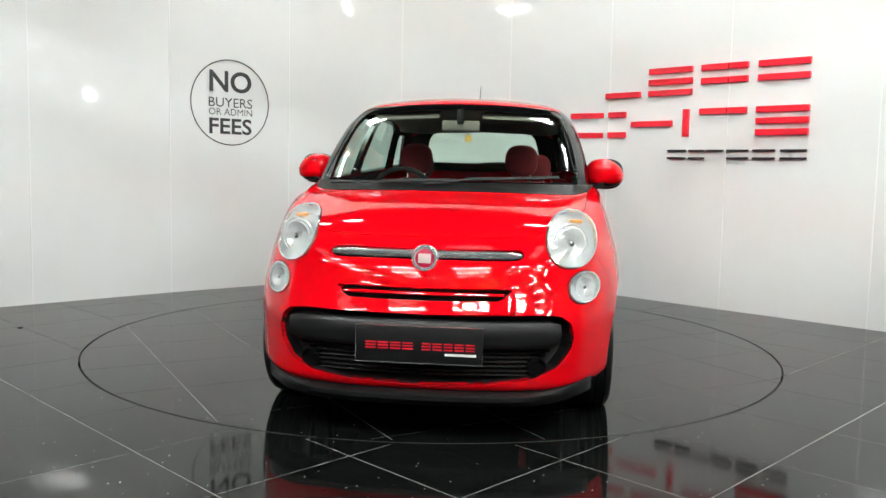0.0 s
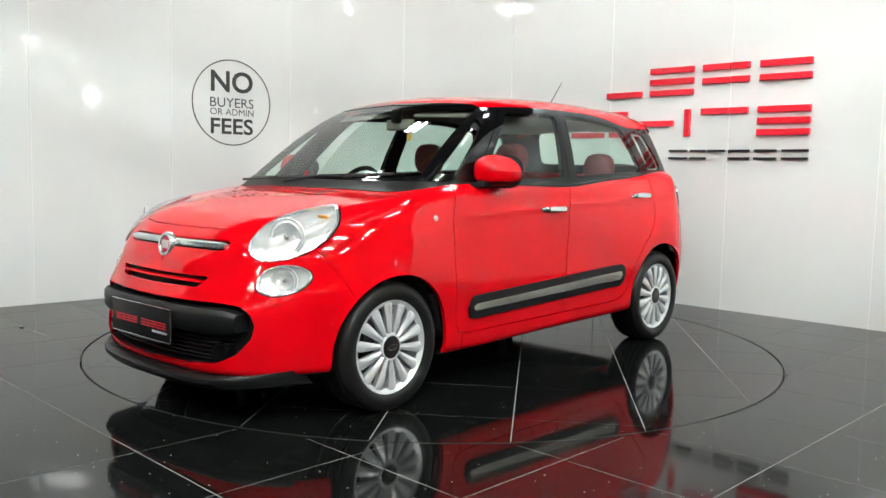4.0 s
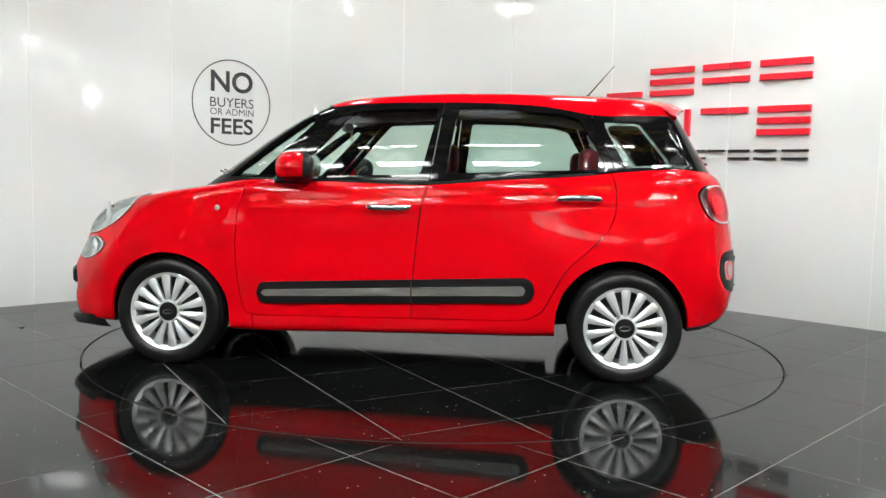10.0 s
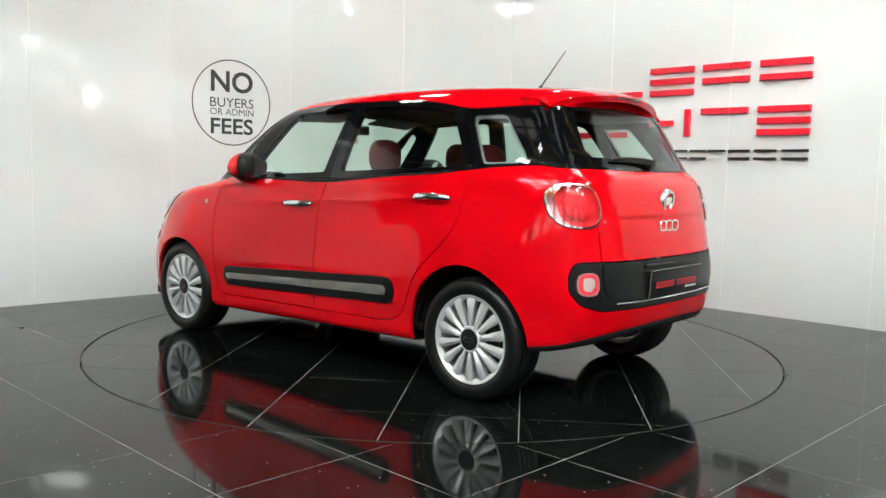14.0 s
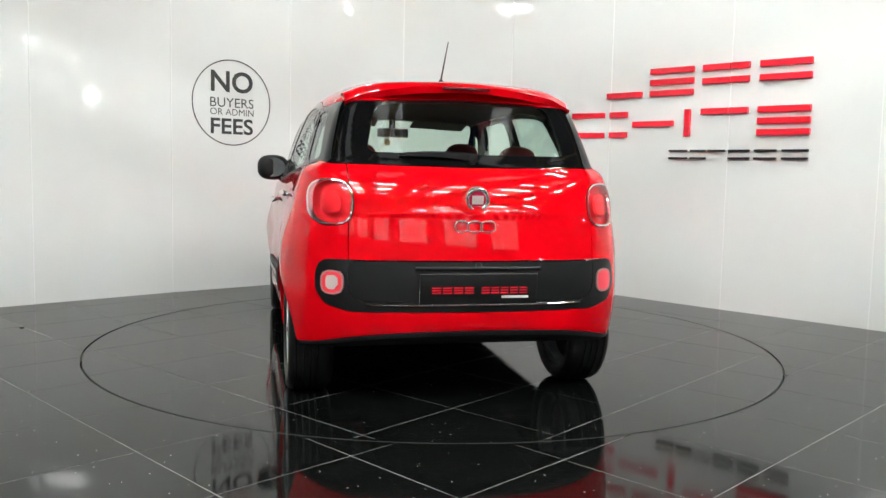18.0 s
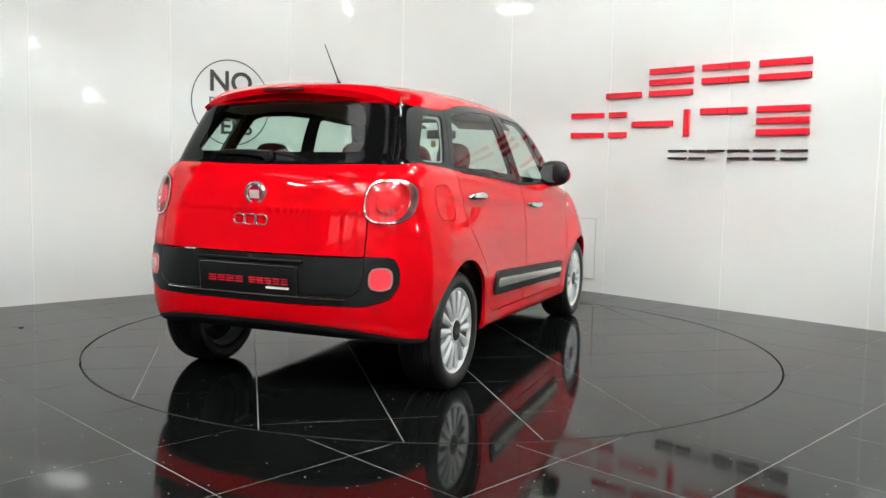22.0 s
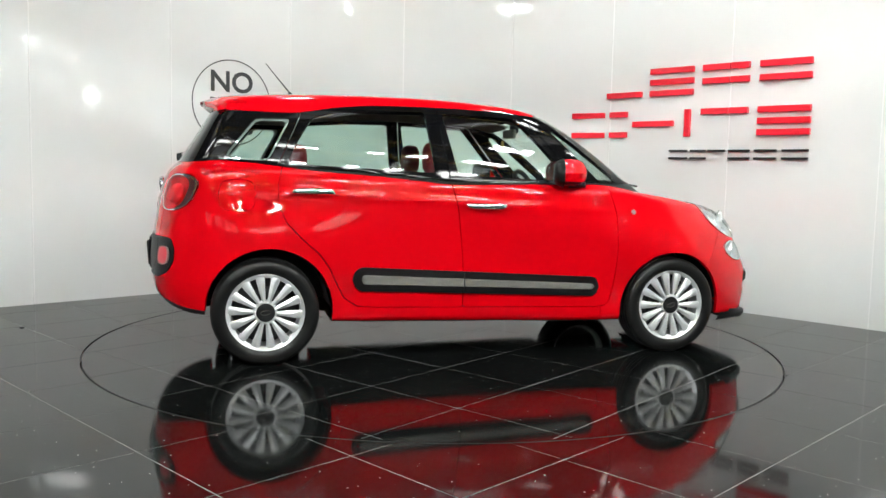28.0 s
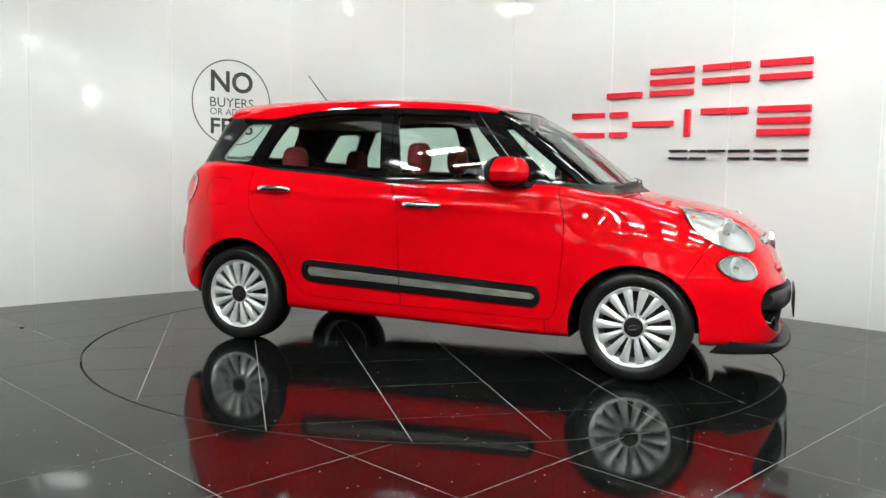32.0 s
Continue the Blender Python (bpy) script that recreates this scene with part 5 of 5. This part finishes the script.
# ---- signs on the wall ----
def lettering(body_text, w, h, mat, weight=0.0):
    """Flat letters in the built-in font, brought to a width and height."""
    cu = bpy.data.curves.new("lettering", "FONT")
    cu.body, cu.size, cu.extrude, cu.offset, cu.resolution_u = body_text, 1.0, 0.0, weight, 4
    ob = bpy.data.objects.new("lettering", cu)
    scene.collection.objects.link(ob)
    bpy.context.view_layer.update()
    me = bpy.data.meshes.new_from_object(ob.evaluated_get(bpy.context.evaluated_depsgraph_get()))
    bpy.data.objects.remove(ob)
    me.materials.clear()
    me.materials.append(mat)
    co = np.array([v.co for v in me.vertices])
    lo, hi = co.min(0), co.max(0)
    for v in me.vertices:
        v.co = ((v.co.x - (lo[0] + hi[0]) / 2) * w / (hi[0] - lo[0]), (v.co.y - (lo[1] + hi[1]) / 2) * h / (hi[1] - lo[1]), 0)
    return me


notice = thing("wall_notice", "charcoal lettering in a thin ring on the white wall", "sign", on_wall(3, 0.592, 1.765, 0.003))
part("ring", lathe("ring", SIGN_INK, [(0.392, 0.0), (0.392, 0.0015), (0.402, 0.0015), (0.402, 0.0)], 96, "z"), notice)
for words, z, w, h, weight in (("NO", 0.195, 0.43, 0.2, 0.022), ("BUYERS", 0.0, 0.445, 0.088, 0.0), ("OR ADMIN", -0.088, 0.445, 0.062, -0.004), ("FEES", -0.222, 0.435, 0.15, 0.02)):
    part("lettering", lettering(words, w, h, SIGN_INK, weight), notice).matrix_basis = pose(0, z, 0.001)

# raised wall sign: plain bars in the place of its letters
sign = thing("wall_sign", "raised red and black bars on the white wall", "sign", None)
STROKE = 0.052


def bars(panel, a, b, z0, z1, levels, mat=RED_SIGN, stroke=STROKE, deep=0.02):
    for k in levels:
        z = z0 + k * (z1 - z0 - stroke)
        part("bar", box("bar", mat, (0, 0, -deep), (b - a, stroke, deep), 0.0015, 1), sign).matrix_basis = on_wall(panel, a, z, 0.012)


def upright(panel, a, z0, z1, w=STROKE, mat=RED_SIGN):
    part("bar", box("bar", mat, (0, 0, -0.02), (w, z1 - z0, 0.02), 0.0015, 1), sign).matrix_basis = on_wall(panel, a, z0, 0.012)


T3 = (0, 0.5, 1)
for panel, a, b, lv in ((7, -0.03, 0.35, (0,)), (7, 0.44, 0.875, T3), (7, 0.965, 1.215, (0.42, 1)), (8, 0.005, 0.168, (0.42, 1)), (8, 0.26, 0.688, (0.42, 1))):
    bars(panel, a, b, 1.888, 2.14, lv)
for panel, a, b, lv in ((6, 0.66, 1.05, (0, 1)), (7, 0.01, 0.2, (0, 1)), (7, 0.268, 0.69, (0.5,)), (7, 0.963, 1.215, (1,)), (8, 0.005, 0.17, (1,)), (8, 0.257, 0.695, T3)):
    bars(panel, a, b, 1.517, 1.76, lv)
upright(7, 0.805, 1.517, 1.76)
for panel, a, b in ((7, 0.66, 0.84), (7, 0.87, 1.02), (7, 1.04, 1.2), (8, 0.01, 0.2), (8, 0.24, 0.43), (8, 0.475, 0.69)):
    bars(panel, a, b, 1.316, 1.40, (0, 1) if a not in (1.04,) else (1,), BLACK_SIGN, 0.018, 0.012)

# access hatch low in the wall
hatch = tagged(new("access_hatch", box("access_hatch", PANEL, (-0.19, 0, -0.02), (0.19, 0.59, 0.006), 0.002, 1)), "small white access hatch low in the wall", "hatch")
hatch.matrix_basis = on_wall(6, 0.765, 0.135, 0.010)
# the shade in the gap round the hatch, put in as a grey box
part("hatch_gap_shade", box("hatch_gap_shade", material("hatch_shadow_gap", (0.4, 0.41, 0.41), 0.5), (-0.196, -0.006, -0.02), (0.196, 0.596, 0.003)), hatch, "grey line painted as the shaded gap round the hatch")
stud = thing("floor_stud", "small black rubber stud on the granite floor", "stud", pose(-2.903, 0.130, 0.0))
part("stud_body", lathe("stud_body", RUBBER, [(0.0005, 0.008), (0.012, 0.007), (0.016, 0.004), (0.017, 0.0)], 20, "z"), stud)


def motions():
    for ob in (TABLE, CAR):
        rows = []
        for i in range(33):
            t = float(i)
            a = HEADING + RATE * t
            spin = pose(0, 0, 0, 0, 0, a)
            rows.append((t, spin if ob is TABLE else spin @ pose(-AXIS[0], -AXIS[1], 0)))
        walk(ob, rows)


# ---- lights and roof of the hall ----
for y in (-9.0, -7.6, -6.2, -4.8):
    for x in (-4.4, -2.2, 0.0, 2.2, 4.4):
        if not (y == -4.8 and abs(x) < 3):
            tube_light(x, y, 5.65, 1.3, 0)
# added fill lamps at the sides, to brighten the walls and the car's flanks
for x, y, z in ((-4.8, -4.4, 4.6), (5.0, -6.5, 4.6), (5.0, -4.6, 4.6), (4.7, -2.8, 4.6)):
    tube_light(x, y, z, 0.9, 90, 0.12)
# short lamps added a metre off the panels, to brighten the wall
for i in (2, 3, 7, 8):
    m = on_wall(i, 0.61, 4.6, 1.0)
    tube_light(m.translation.x, m.translation.y, 4.6, 0.45 if i < 4 else 0.55, math.degrees(wall_at(i, 0.61)[1]))
# one more added fill lamp, right of the turntable's centre
tube_light(2.6, -0.9, 4.8, 1.3, -45)
for x in (-5.0, -2.5, 0.0, 2.5, 5.0):
    for y in (-8.0, -3.4):
        skylight(x, y, 0.9, 2.2)
for y, z, wide, high in ((-4.25, 2.70, 0.08, 0.26), (-8.85, 4.28, 0.05, 0.40), (-10.9, 2.73, 0.05, 0.12), (-2.95, 1.59, 0.12, 0.04), (-5.55, 3.95, 0.14, 0.04)):
    bulkhead_lamp(y, z, wide, high)
for y in (-8, -4.5, -1.0):
    truss(y, 4.15)
for y0, y1 in ((-8.0, -4.5), (-4.5, -1.0)):
    for x in (-5.6, -2.8, 0.0, 2.8, 5.6):
        roof_brace(x, y0, y1, 4.2)
crane_rail(1.55, 4.45)
for x in (-7.2, -4.8, -2.4, 0.0, 2.4, 4.8, 7.2):
    hall_window(x, 3.4, 4.8, 1.6)

# ---- tiles last ----
lay(FLOOR, 0.61, 45.0, -0.115, -0.263, False)
lay(TABLE, 0.603, 35.5, 0.0, 0.0, True)

motions()
